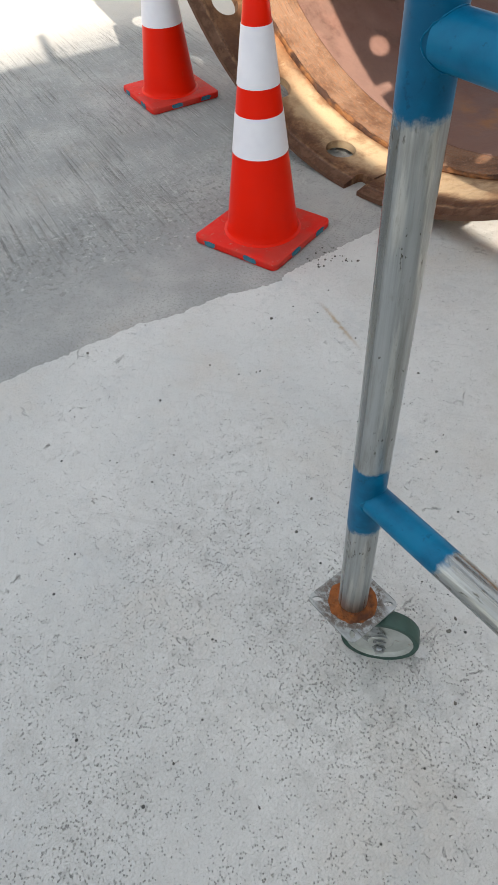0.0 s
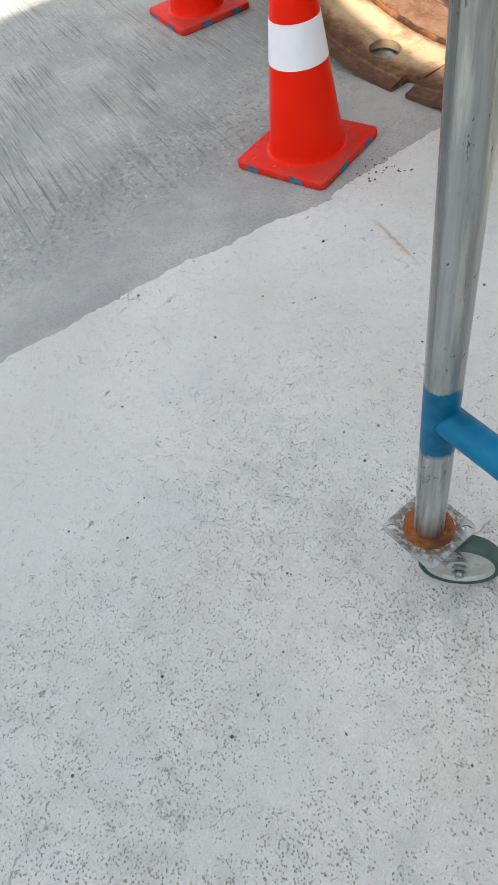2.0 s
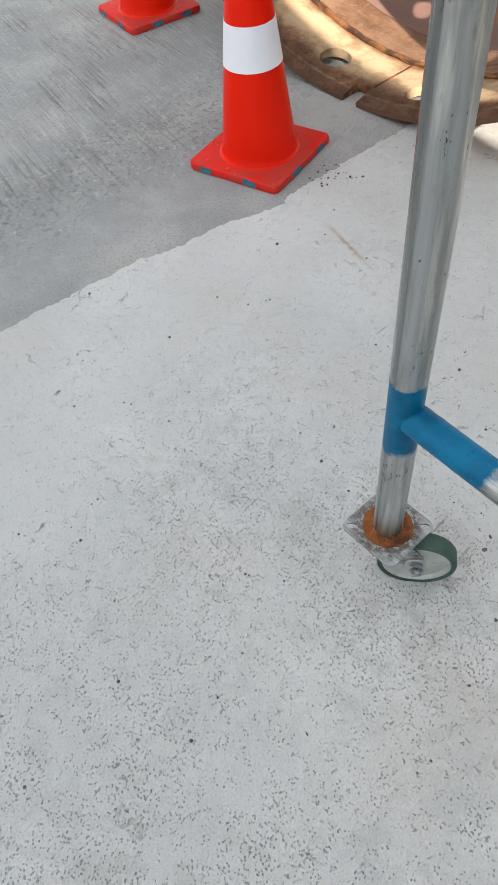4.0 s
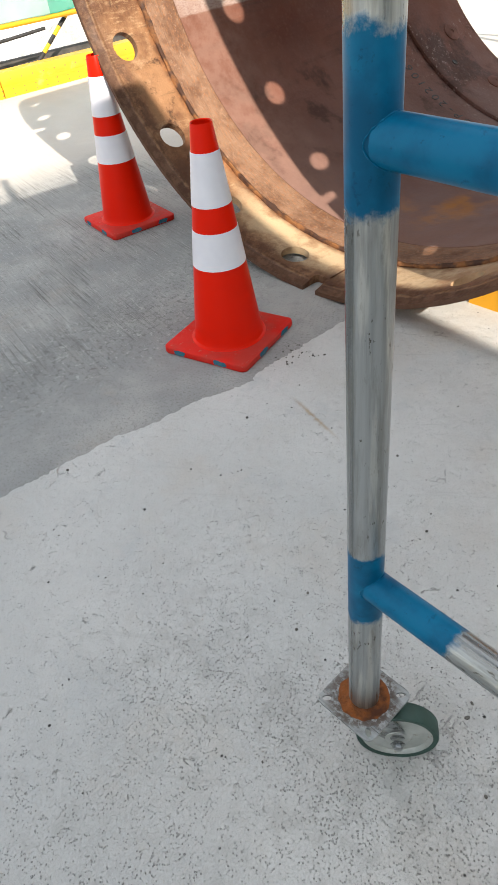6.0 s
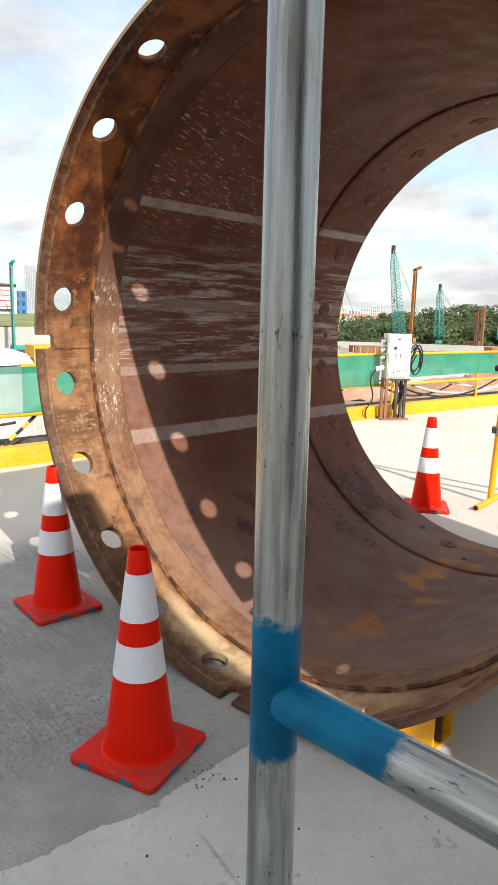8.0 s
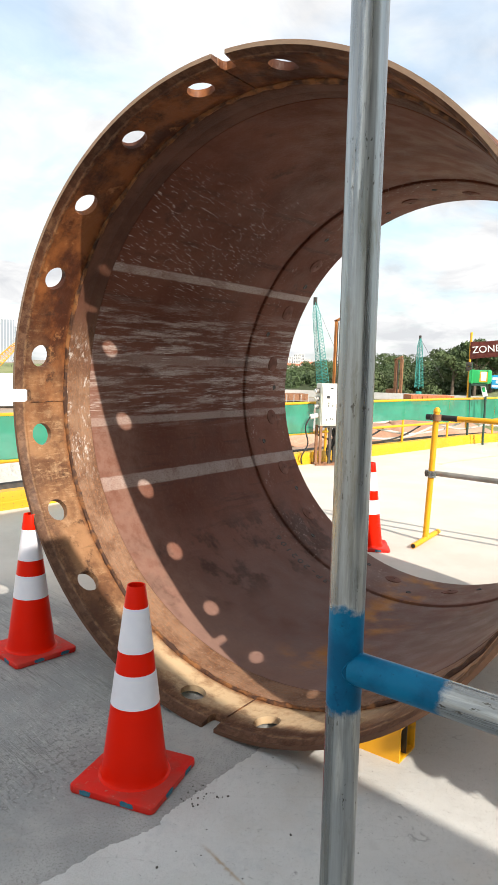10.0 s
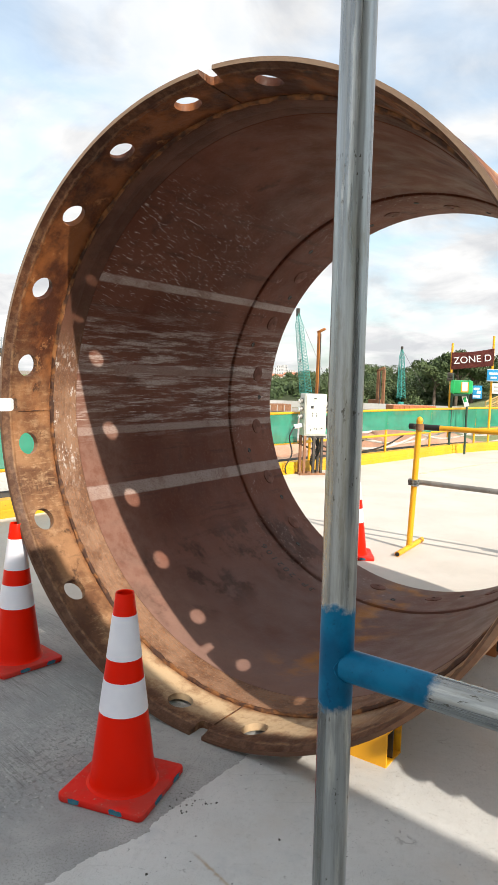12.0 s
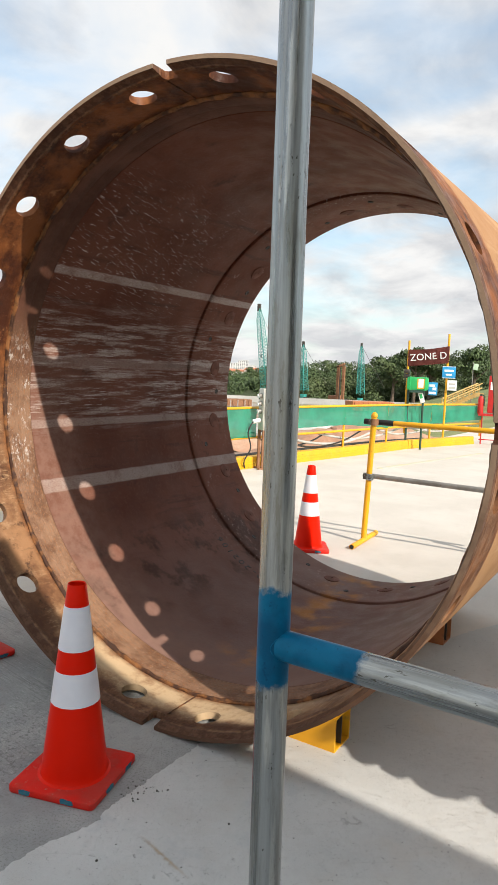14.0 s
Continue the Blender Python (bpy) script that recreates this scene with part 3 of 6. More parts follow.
M_SCREED, M_BRUSHED, M_EARTH = screed(), brushed(), earth()
M_IN, M_COLLAR, M_LINER, M_OUT = rust_inside(), rust_collar(), rust_liner(), rust_outside()
def vinyl():
    """Moulded cone skin: even gloss, slow fading, a few scuffs."""
    s = Shader("orange_red_vinyl", 0.34, 0.0, 0.12)
    c = s.mix(s.ramp(s.noise(2.5, 3), 0.3, 0.75), (0.78, 0.013, 0.001), (0.69, 0.011, 0.001))
    c = s.mix(s.math("MULTIPLY", s.ramp(s.noise(30, 5, 0.7, co=s.stretch((1, 1, 0.3))), 0.66, 0.74), 0.3), c, (0.62, 0.09, 0.05))
    return s.colour(c).m


M_WELD = worn("dark_rust_weld", (0.055, 0.022, 0.011), (0.27, 0.110, 0.034), 15, 120, 0.75, dirt=(0.05, 0.028, 0.02), bumps=0.003)
M_BOLT = worn("rusted_bolt", (0.135, 0.056, 0.038), (0.200, 0.092, 0.066), 14, 120, 0.65, dirt=(0.07, 0.035, 0.026), bumps=0.001, spec=0.15)
M_BLACK = worn("black_rubber", (0.012, 0.012, 0.012), (0.025, 0.025, 0.026), 9, 90, 0.6)
M_POST = galvanised("galvanised_post", 2, ((0.422, 0.566), (1.055, 1.212)))
M_RAIL = galvanised("galvanised_rail", 0, ((-0.1, 0.160),))
M_ZINC = galvanised("zinc_plate", 0)
M_PLATE = galvanised("rust_stained_zinc_plate", 0, (), 0.052)
M_GREY_TUBE = worn("weathered_grey_tube", (0.23, 0.22, 0.20), (0.31, 0.30, 0.28), 8, 90, 0.5, 0.5, dirt=(0.16, 0.12, 0.09))
M_RED = vinyl()
M_BASE = worn("scuffed_red_rubber", (0.66, 0.016, 0.008), (0.52, 0.040, 0.028), 9, 90, 0.6, dirt=(0.46, 0.19, 0.15), spec=0.2)
M_WHITE = worn("white_reflective_sheet", (0.80, 0.79, 0.85), (0.74, 0.73, 0.80), 5, 200, 0.4, bumps=0.0002)
M_MARK = worn("teal_paint_mark", (0.02, 0.12, 0.20), (0.05, 0.18, 0.23), 16, 90, 0.6, dirt=(0.30, 0.07, 0.06), spec=0.2)
M_YELLOW = worn("yellow_paint", (0.80, 0.385, 0.008), (0.71, 0.33, 0.010), 3, 60, 0.5, dirt=(0.52, 0.28, 0.05), spread=(0.42, 0.7))
M_KERB = worn("bright_yellow_paint", (0.70, 0.38, 0.010), (0.60, 0.32, 0.014), 1.5, 60, 0.5, dirt=(0.55, 0.38, 0.08))
M_DARK = worn("dark_steel", (0.05, 0.045, 0.04), (0.09, 0.075, 0.065), 7, 80, 0.6, 0.3, dirt=(0.14, 0.07, 0.035))
M_RUSTY = worn("rust_brown_steel", (0.22, 0.10, 0.05), (0.30, 0.15, 0.075), 5, 70, 0.7, dirt=(0.10, 0.05, 0.03))
M_BOX = worn("cream_grey_enamel", (0.62, 0.61, 0.55), (0.55, 0.54, 0.49), 5, 90, 0.42, dirt=(0.42, 0.38, 0.32))
M_PAPER = worn("white_paper", (0.78, 0.79, 0.78), (0.70, 0.71, 0.70), 6, 90, 0.6)
M_INK = worn("dark_ink", (0.03, 0.03, 0.035), (0.05, 0.05, 0.05), 6, 90, 0.6)
M_NET = netting("green_netting", (0.022, 0.27, 0.17), 0.14)
M_NET_THIN = netting("thin_green_netting", (0.15, 0.34, 0.275), 0.27)
M_DKGREEN = worn("dark_green_paint", (0.015, 0.05, 0.035), (0.025, 0.07, 0.05), 6, 80, 0.5)
M_GREEN = worn("bright_green_plastic", (0.02, 0.42, 0.12), (0.02, 0.36, 0.10), 5, 80, 0.4)
M_CRANE = worn("teal_crane_paint", (0.05, 0.33, 0.29), (0.04, 0.26, 0.24), 0.6, 8, 0.5)
M_CRANE_Y = worn("yellow_crane_paint", (0.75, 0.36, 0.02), (0.62, 0.29, 0.03), 0.6, 8, 0.5)
M_BROWN = worn("brown_banner", (0.15, 0.034, 0.026), (0.19, 0.045, 0.034), 4, 60, 0.6)
M_BLUE = worn("blue_board", (0.02, 0.30, 0.62), (0.02, 0.26, 0.55), 4, 60, 0.5)
M_CONC = worn("far_concrete", (0.40, 0.40, 0.39), (0.47, 0.47, 0.46), 0.25, 6, 0.85, dirt=(0.40, 0.39, 0.37), bumps=0.01)
M_TOWN = worn("far_render", (0.62, 0.62, 0.62), (0.70, 0.69, 0.68), 0.05, 3, 0.85, bumps=0.01)
M_TOWER = worn("grey_cladding", (0.25, 0.29, 0.34), (0.31, 0.35, 0.40), 0.05, 3, 0.6, bumps=0.01)
M_GLASS = worn("dark_window", (0.04, 0.06, 0.08), (0.06, 0.085, 0.11), 0.5, 5, 0.15)
M_GRASS = worn("grass", (0.17, 0.205, 0.075), (0.25, 0.27, 0.12), 0.5, 14, 0.9, dirt=(0.21, 0.22, 0.10), bumps=0.05)
M_WOODEN = worn("yellowed_timber", (0.42, 0.28, 0.10), (0.52, 0.36, 0.14), 4, 50, 0.7)
M_CAR = worn("white_car_paint", (0.78, 0.79, 0.80), (0.74, 0.75, 0.76), 1.0, 20, 0.25, bumps=0.0)
M_FIRE = worn("red_enamel", (0.55, 0.02, 0.018), (0.46, 0.02, 0.018), 4, 60, 0.4)
M_LEAF = leaves("foliage", (0.028, 0.054, 0.016), (0.085, 0.128, 0.044))
M_BARK = worn("bark", (0.10, 0.075, 0.055), (0.16, 0.125, 0.095), 3, 30, 0.9, bumps=0.01)
M_HOSE = worn("grey_hose", (0.40, 0.39, 0.37), (0.50, 0.49, 0.46), 5, 60, 0.6)
M_TILE = worn("terracotta_roof", (0.42, 0.16, 0.09), (0.5, 0.22, 0.13), 0.1, 3, 0.8)


# ---- mesh helpers ----
def bm_box(bm, size, m=Matrix(), bevel=0.0):
    r = bmesh.ops.create_cube(bm, size=1.0, matrix=m @ Matrix.Diagonal((*size, 1)))
    if bevel:
        edges = {e for v in r["verts"] for e in v.link_edges}
        bmesh.ops.bevel(bm, geom=list(edges), offset=bevel, segments=2, affect="EDGES", profile=0.6)
    return bm


def bm_tube(bm, a, b, r, seg=14, r2=None, caps=True):
    a, b = Vector(a), Vector(b)
    m = Matrix.Translation((a + b) / 2) @ (b - a).to_track_quat("Z", "Y").to_matrix().to_4x4()
    bmesh.ops.create_cone(bm, cap_ends=caps, segments=seg, radius1=r, radius2=r if r2 is None else r2, depth=(b - a).length, matrix=m)
    return bm


def bm_lathe(bm, profile, seg=48, axis="Z", closed=False, jitter=None):
    """Turn a profile of (radius, height) round z or y."""
    rings = []
    for k in range(seg):
        a = 2 * math.pi * k / seg
        ring = []
        for j, (r, h) in enumerate(profile):
            rr, hh = (r, h) if jitter is None else jitter(r, h, a, j)
            c, s = rr * math.cos(a), rr * math.sin(a)
            ring.append(bm.verts.new((c, s, hh) if axis == "Z" else (c, hh, s)))
        rings.append(ring)
    n = len(profile)
    for k in range(seg):
        p, q = rings[k], rings[(k + 1) % seg]
        for j in range(n if closed else n - 1):
            bm.faces.new((p[j], q[j], q[(j + 1) % n], p[(j + 1) % n]))
    return bm


def bm_sweep(bm, path, r, seg=8):
    """A round hose or cable along points, smoothed."""
    pts = [Vector(p) for p in path]
    fine = []
    for i in range(len(pts) - 1):
        p0, p1, p2, p3 = pts[max(i - 1, 0)], pts[i], pts[i + 1], pts[min(i + 2, len(pts) - 1)]
        for k in range(6):
            t = k / 6
            fine.append(0.5 * ((2 * p1) + (p2 - p0) * t + (2 * p0 - 5 * p1 + 4 * p2 - p3) * t * t + (3 * p1 - p0 - 3 * p2 + p3) * t ** 3))
    fine.append(pts[-1])
    last = None
    for i, p in enumerate(fine):
        d = (fine[min(i + 1, len(fine) - 1)] - fine[max(i - 1, 0)]).normalized()
        q = d.to_track_quat("Z", "Y")
        ring = [bm.verts.new(p + q @ Vector((r * math.cos(2 * math.pi * k / seg), r * math.sin(2 * math.pi * k / seg), 0))) for k in range(seg)]
        if last:
            for k in range(seg):
                bm.faces.new((last[k], last[(k + 1) % seg], ring[(k + 1) % seg], ring[k]))
        last = ring
    return bm


def mesh_of(bm, name, material, sharp=35):
    bmesh.ops.recalc_face_normals(bm, faces=bm.faces)
    for f in bm.faces:
        f.smooth = True
    for e in bm.edges:
        if len(e.link_faces) == 2 and e.calc_face_angle(0) > radians(sharp):
            e.smooth = False
    me = bpy.data.meshes.new(name)
    bm.to_mesh(me)
    bm.free()
    me.materials.append(material)
    return me


def part(name, bm, material, parent, label="", m=None):
    ob = new(name, mesh_of(bm, name, material))
    ob.parent = parent
    if m is not None:
        ob.matrix_basis = m
    if label:
        ob["label"] = label
    return ob


def thing(name, label, category, m=Matrix(), group="", kind=""):
    ob = new(name)
    ob.matrix_basis = m
    return tagged(ob, label, category, group, kind)


def solid(name, bm, material, label, category, m=None, group="", kind=""):
    ob = new(name, mesh_of(bm, name, material))
    if m is not None:
        ob.matrix_basis = m
    return tagged(ob, label, category, group, kind)


def lettering(name, text, size, material, parent, m, depth=0.001, spacing=1.0):
    cu = bpy.data.curves.new(name, "FONT")
    cu.body, cu.size, cu.extrude = text, size, depth
    cu.align_x, cu.align_y, cu.space_character = "CENTER", "CENTER", spacing
    tmp = bpy.data.objects.new(name, cu)
    scene.collection.objects.link(tmp)
    bpy.context.view_layer.update()
    me = bpy.data.meshes.new_from_object(tmp.evaluated_get(bpy.context.evaluated_depsgraph_get()))
    bpy.data.objects.remove(tmp)
    me.materials.clear()
    me.materials.append(material)
    ob = new(name, me)
    ob.parent, ob.matrix_basis = parent, m
    return ob


# ---- setting: ground, deck, kerb ----
LINE = [(-5.05, -9.0), (-4.44, 0.8), (-4.04, 6.8), (-3.52, 10.2), (-3.22, 12.4), (-2.45, 15.0)]


def build_ground():
    bm = bmesh.new()
    steps = [-2600, -900, -400, -200, -120, -80, -60] + list(np.arange(-50, 51, 2.0)) + [60, 80, 120, 200, 400, 900, 2600]
    grid = []
    for x in steps:
        row = []
        for y in steps:
            bump = 0.35 * noise.noise((x * 0.11, y * 0.11, 3.0)) + 0.12 * noise.noise((x * 0.5, y * 0.5, 7.0))
            near = -6 < x < 16 and -11 < y < 42
            row.append(bm.verts.new((x, y, -1.25 + (0 if near else bump * (1 if abs(x) + abs(y) < 130 else 0)))))
        grid.append(row)
    for i in range(len(steps) - 1):
        for j in range(len(steps) - 1):
            bm.faces.new((grid[i][j], grid[i + 1][j], grid[i + 1][j + 1], grid[i][j + 1]))
    solid("ground", bm, M_EARTH, "bare reddish and grey earth of a construction site", "ground", kind="structure")


def flat_slab(bm, outline, top, bottom):
    up = [bm.verts.new((x, y, top)) for x, y in outline]
    dn = [bm.verts.new((x, y, bottom)) for x, y in outline]
    bm.faces.new(up)
    bm.faces.new(dn[::-1])
    n = len(outline)
    for k in range(n):
        bm.faces.new((up[k], dn[k], dn[(k + 1) % n], up[(k + 1) % n]))


def build_deck():
    bm = bmesh.new()
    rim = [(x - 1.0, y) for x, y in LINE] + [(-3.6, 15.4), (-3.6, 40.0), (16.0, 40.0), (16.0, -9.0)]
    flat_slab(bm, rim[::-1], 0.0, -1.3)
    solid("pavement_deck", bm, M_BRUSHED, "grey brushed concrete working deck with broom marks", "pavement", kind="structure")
    bm = bmesh.new()
    knots = [(-9.0, 0.02), (-2.4, 0.09), (-1.64, 0.135), (-1.22, 0.169), (-0.74, 0.27), (-0.38, 0.268), (0.5, 0.3), (0.9, 0.45), (2.0, 0.9), (7.0, 3.0), (36.0, 9.0)]
    ys = np.concatenate([np.concatenate([np.arange(-8.9, -3.0, 0.05), np.arange(-3.0, 2.0, 0.006)]), np.arange(2.0, 36.0, 0.25)])
    xs = np.interp(ys, [k[0] for k in knots], [k[1] for k in knots])
    line = [(x + 0.020 * noise.noise((0, y * 6, 1.0)) + 0.012 * noise.noise((0, y * 29, 5.0)) + 0.009 * noise.noise((0, y * 90, 8.0)), y) for x, y in zip(xs, ys)]
    left = [bm.verts.new((x, y, 0.004)) for x, y in line]
    foot = [bm.verts.new((x - 0.004, y, -0.002)) for x, y in line]
    right = [bm.verts.new((15.9, y, 0.004)) for x, y in line]
    for k in range(len(line) - 1):
        bm.faces.new((left[k], right[k], right[k + 1], left[k + 1]))
        bm.faces.new((foot[k], left[k], left[k + 1], foot[k + 1]))
    solid("pavement_screed", bm, M_SCREED, "pale pitted cement screed with a ragged edge", "pavement", kind="structure")


def along(line, t):
    """The point t metres along a polyline, and the way there."""
    for (x0, y0), (x1, y1) in zip(line, line[1:]):
        l = math.hypot(x1 - x0, y1 - y0)
        if t <= l or (x1, y1) == line[-1]:
            return Vector((x0 + (x1 - x0) * t / l, y0 + (y1 - y0) * t / l, 0)), math.atan2(y1 - y0, x1 - x0)
        t -= l


def build_kerb():
    kerb = thing("kerb", "bright yellow painted steel kerb beam along the deck edge", "kerb", kind="structure")
    rng = random.Random(4)
    for (x0, y0), (x1, y1) in zip(LINE, LINE[1:]):
        l = math.hypot(x1 - x0, y1 - y0)
        n = max(1, round(l / 3.0))
        for k in range(n):
            a, b = k * l / n + 0.004, (k + 1) * l / n - 0.004
            bm = bmesh.new()
            prof = [(0.0, 0.0), (0.0, 0.078), (-0.014, 0.088), (-0.014, 0.178), (-0.022, 0.190), (-0.165, 0.190), (-0.175, 0.18), (-0.175, 0.0)]
            rows = [[bm.verts.new((t, -o, z)) for o, z in prof] for t in (a, b)]
            for j in range(len(prof)):
                j2 = (j + 1) % len(prof)
                bm.faces.new((rows[0][j], rows[1][j], rows[1][j2], rows[0][j2]))
            bm.faces.new(rows[0])
            bm.faces.new(rows[1][::-1])
            ang = math.atan2(y1 - y0, x1 - x0)
            m = pose(x0, y0, 0.0, 0, 0, math.degrees(ang))
            part("beam", bm, M_KERB, kerb, m=m @ pose(0, rng.uniform(-0.004, 0.004), 0))
    bm = bmesh.new()
    for t in np.arange(7.5, 17.5, 0.105):
        p, a = along(LINE, float(t))
        out = Vector((math.sin(a), -math.cos(a), 0))
        for z, o in ((0.024, 0.001), (0.062, 0.001), (0.135, -0.013)):
            bmesh.ops.create_cone(bm, cap_ends=True, segments=8, radius1=0.006, radius2=0.005, depth=0.004, matrix=Matrix.Translation(p + out * o + Vector((0, 0, z))) @ out.to_track_quat("Z", "Y").to_matrix().to_4x4())
    part("rivets", bm, M_RUSTY, kerb, "small dark rivet heads")["kind"] = "stuff"


build_ground()
build_deck()
build_kerb()

bm = bmesh.new()
flat_slab(bm, [(-2.53, 8.7), (-1.80, 12.9), (-1.70, 12.9), (-2.42, 8.7)], 0.004, -0.01)
solid("road_marking", bm, worn("faded_yellow_line", (0.56, 0.51, 0.36), (0.53, 0.515, 0.46), 5, 60, 0.85, dirt=(0.5, 0.5, 0.48)), "faded yellow painted line on the deck", "road marking", kind="structure")


# ---- steel casing ----
R_OUT, R_IN, Y_FRONT, Y_STEP, Y_BACK, R_HOLE = 1.385, 1.352, -0.145, 0.17, 2.33, 0.060
TH0 = 81.5


def collar_sector(bm, mid, notch_lo, notch_hi):
    """One eighteenth-degree stave of the joint collar with its pin hole and, at either side, half a key notch."""
    half = radians(9.0)
    w = half * R_IN
    nw, nd = 0.034, 0.088
    poly = [(-w, Y_STEP), (w, Y_STEP)]
    poly += [(w, Y_FRONT + nd), (w - nw + 0.010, Y_FRONT + nd), (w - nw, Y_FRONT + nd - 0.012), (w - nw, Y_FRONT)] if notch_hi else [(w, Y_FRONT)]
    poly += [(-w + nw, Y_FRONT), (-w + nw, Y_FRONT + nd - 0.012), (-w + nw - 0.010, Y_FRONT + nd), (-w, Y_FRONT + nd)] if notch_lo else [(-w, Y_FRONT)]
    rays = sorted({round(math.atan2(y, x), 6) for x, y in poly} | {round(-math.pi + (k + 0.5) * 2 * math.pi / 36, 6) for k in range(36)})

    def reach(a):
        dx, dy, best = math.cos(a), math.sin(a), 9.0
        for (x0, y0), (x1, y1) in zip(poly, poly[1:] + poly[:1]):
            den = dx * (y1 - y0) - dy * (x1 - x0)
            if abs(den) < 1e-12:
                continue
            t = (x0 * (y1 - y0) - y0 * (x1 - x0)) / den
            u = (x0 * dy - y0 * dx) / den
            if t > 1e-6 and -1e-6 <= u <= 1 + 1e-6:
                best = min(best, t)
        return best

    def place(x, y, inner):
        a = mid + x / R_IN
        if inner:
            r = R_IN + 0.016 * max(0.0, min(1.0, (-0.098 - y) / 0.035))
            r += 0.0015 * noise.noise((a * 9, y * 20, 2.0))
        else:
            r = R_OUT
        return (r * math.cos(a), y, r * math.sin(a))

    shells = []
    for inner in (True, False):
        loops = []
        for f in (0.0, 0.4, 0.72, 0.88, 1.0):
            loops.append([bm.verts.new(place((R_HOLE + (reach(a) - R_HOLE) * f) * math.cos(a), (R_HOLE + (reach(a) - R_HOLE) * f) * math.sin(a), inner)) for a in rays])
        n = len(rays)
        for p, q in zip(loops, loops[1:]):
            for k in range(n):
                bm.faces.new((p[k], p[(k + 1) % n], q[(k + 1) % n], q[k]))
        shells.append(loops)
    n = len(rays)
    for k in range(n):
        k2 = (k + 1) % n
        bm.faces.new((shells[0][0][k], shells[1][0][k], shells[1][0][k2], shells[0][0][k2]))
        ends = [(reach(a) * math.cos(a)) for a in (rays[k], rays[k2])]
        if not all(abs(abs(x) - w) < 1e-4 for x in ends):
            bm.faces.new((shells[0][-1][k], shells[0][-1][k2], shells[1][-1][k2], shells[1][-1][k]))


def build_casing():
    casing = thing("steel_casing", "huge rusty open-ended steel casing pipe lying on its side", "steel pipe", pose(0, 0, R_OUT))
    collar = part("collar", bmesh.new(), M_COLLAR, casing, "brown machined joint collar with round pin holes")
    bm = bmesh.new()
    for k in range(20):
        mid = TH0 + 18.0 * k
        lo = min(abs(((mid - 9.0 - g + 180) % 360) - 180) for g in (0.5, 90.5, 180.5, 270.5)) < 1
        hi = min(abs(((mid + 9.0 - g + 180) % 360) - 180) for g in (0.5, 90.5, 180.5, 270.5)) < 1
        collar_sector(bm, radians(mid), lo, hi)
    bmesh.ops.remove_doubles(bm, verts=bm.verts, dist=0.0006)
    old = collar.data
    collar.data = mesh_of(bm, "collar", M_COLLAR, 40)
    bpy.data.meshes.remove(old)
    for g in (0.5, 90.5, 180.5, 270.5):
        a = radians(g + 1.5)
        p = [Vector((r * math.cos(a), y, r * math.sin(a))) for r, y in ((R_IN - 0.0015, Y_FRONT + 0.09), (R_IN - 0.0015, Y_STEP - 0.01))]
        part("key_seam", bm_tube(bmesh.new(), p[0], p[1], 0.0035, 6), M_WELD, casing, "dark weld line beside a key notch")
    part("outer_skin", bm_lathe(bmesh.new(), [(1.3835, Y_STEP), (1.3835, Y_BACK), (1.362, Y_BACK), (1.362, Y_STEP)], 160, "Y", True), M_OUT, casing, "tan weathered outer skin")
    prof = [(1.358, Y_STEP - 0.004), (1.336, Y_STEP), (1.3335, Y_STEP + 0.006), (1.3325, 0.24), (1.334, 0.245), (1.334, 0.251), (1.3325, 0.256), (1.332, 0.322), (1.3325, 0.33), (1.358, 0.332)]
    part("liner_ring", bm_lathe(bmesh.new(), prof, 160, "Y", True), M_LINER, casing, "scoured pale rusty liner ring")
    part("inner_skin", bm_lathe(bmesh.new(), [(1.3295, 0.327), (1.329, 0.7), (1.329, 1.2), (1.329, 1.772), (1.355, 1.772), (1.355, 0.327)], 160, "Y", True), M_IN, casing, "dark scratched brown inner skin")
    prof = [(1.358, 1.773), (1.337, 1.774), (1.337, 1.797), (1.321, 1.799), (1.319, 1.803), (1.318, 1.84), (1.318, Y_BACK - 0.006), (1.324, Y_BACK), (1.361, Y_BACK), (1.361, 1.773)]
    band = part("end_band", bm_lathe(bmesh.new(), prof, 160, "Y", True), M_IN, casing, "thicker brown end band with capped bolts")

    def bead(r, h, a, j):
        k = noise.noise((math.cos(a) * 26, math.sin(a) * 26, j * 0.4)) * 0.009 + noise.noise((math.cos(a) * 90, math.sin(a) * 90, j)) * 0.002
        return r - max(-0.003, k), h + 0.5 * k

    ring = [(1.347 + 0.011 * math.cos(t), Y_STEP - 0.006 + 0.011 * math.sin(t)) for t in np.linspace(0, 2 * math.pi, 8, endpoint=False)]
    part("weld_bead", bm_lathe(bmesh.new(), ring, 420, "Y", True, bead), M_WELD, casing, "rough rust-orange weld seam")
    disc = bmesh.new()
    bm_lathe(disc, [(0.0, 0.006), (0.011, 0.006), (0.012, 0.0085), (0.040, 0.0085), (0.046, 0.0065), (0.049, 0.0065), (0.055, 0.005), (0.058, 0.0)], 28)
    disc_mesh = mesh_of(disc, "bolt_cap", M_BOLT)
    pin = bmesh.new()
    bm_lathe(pin, [(0.0, 0.0015), (0.012, 0.0015), (0.016, 0.004), (0.019, 0.0)], 14)
    pin_mesh = mesh_of(pin, "plug_hole", M_DARK)
    for k in range(20):
        for ang, y, me, r in ((TH0 + 18 * k, 2.12, disc_mesh, 1.3185), (TH0 + 18 * k + 8, 2.17 if k % 2 else 1.97, pin_mesh, 1.318)):
            a = radians(ang)
            inward = Vector((-math.cos(a), 0, -math.sin(a)))
            ob = new(me.name, me)
            ob.parent = band
            ob.matrix_basis = Matrix.Translation((r * math.cos(a), y, r * math.sin(a))) @ inward.to_track_quat("Z", "Y").to_matrix().to_4x4()
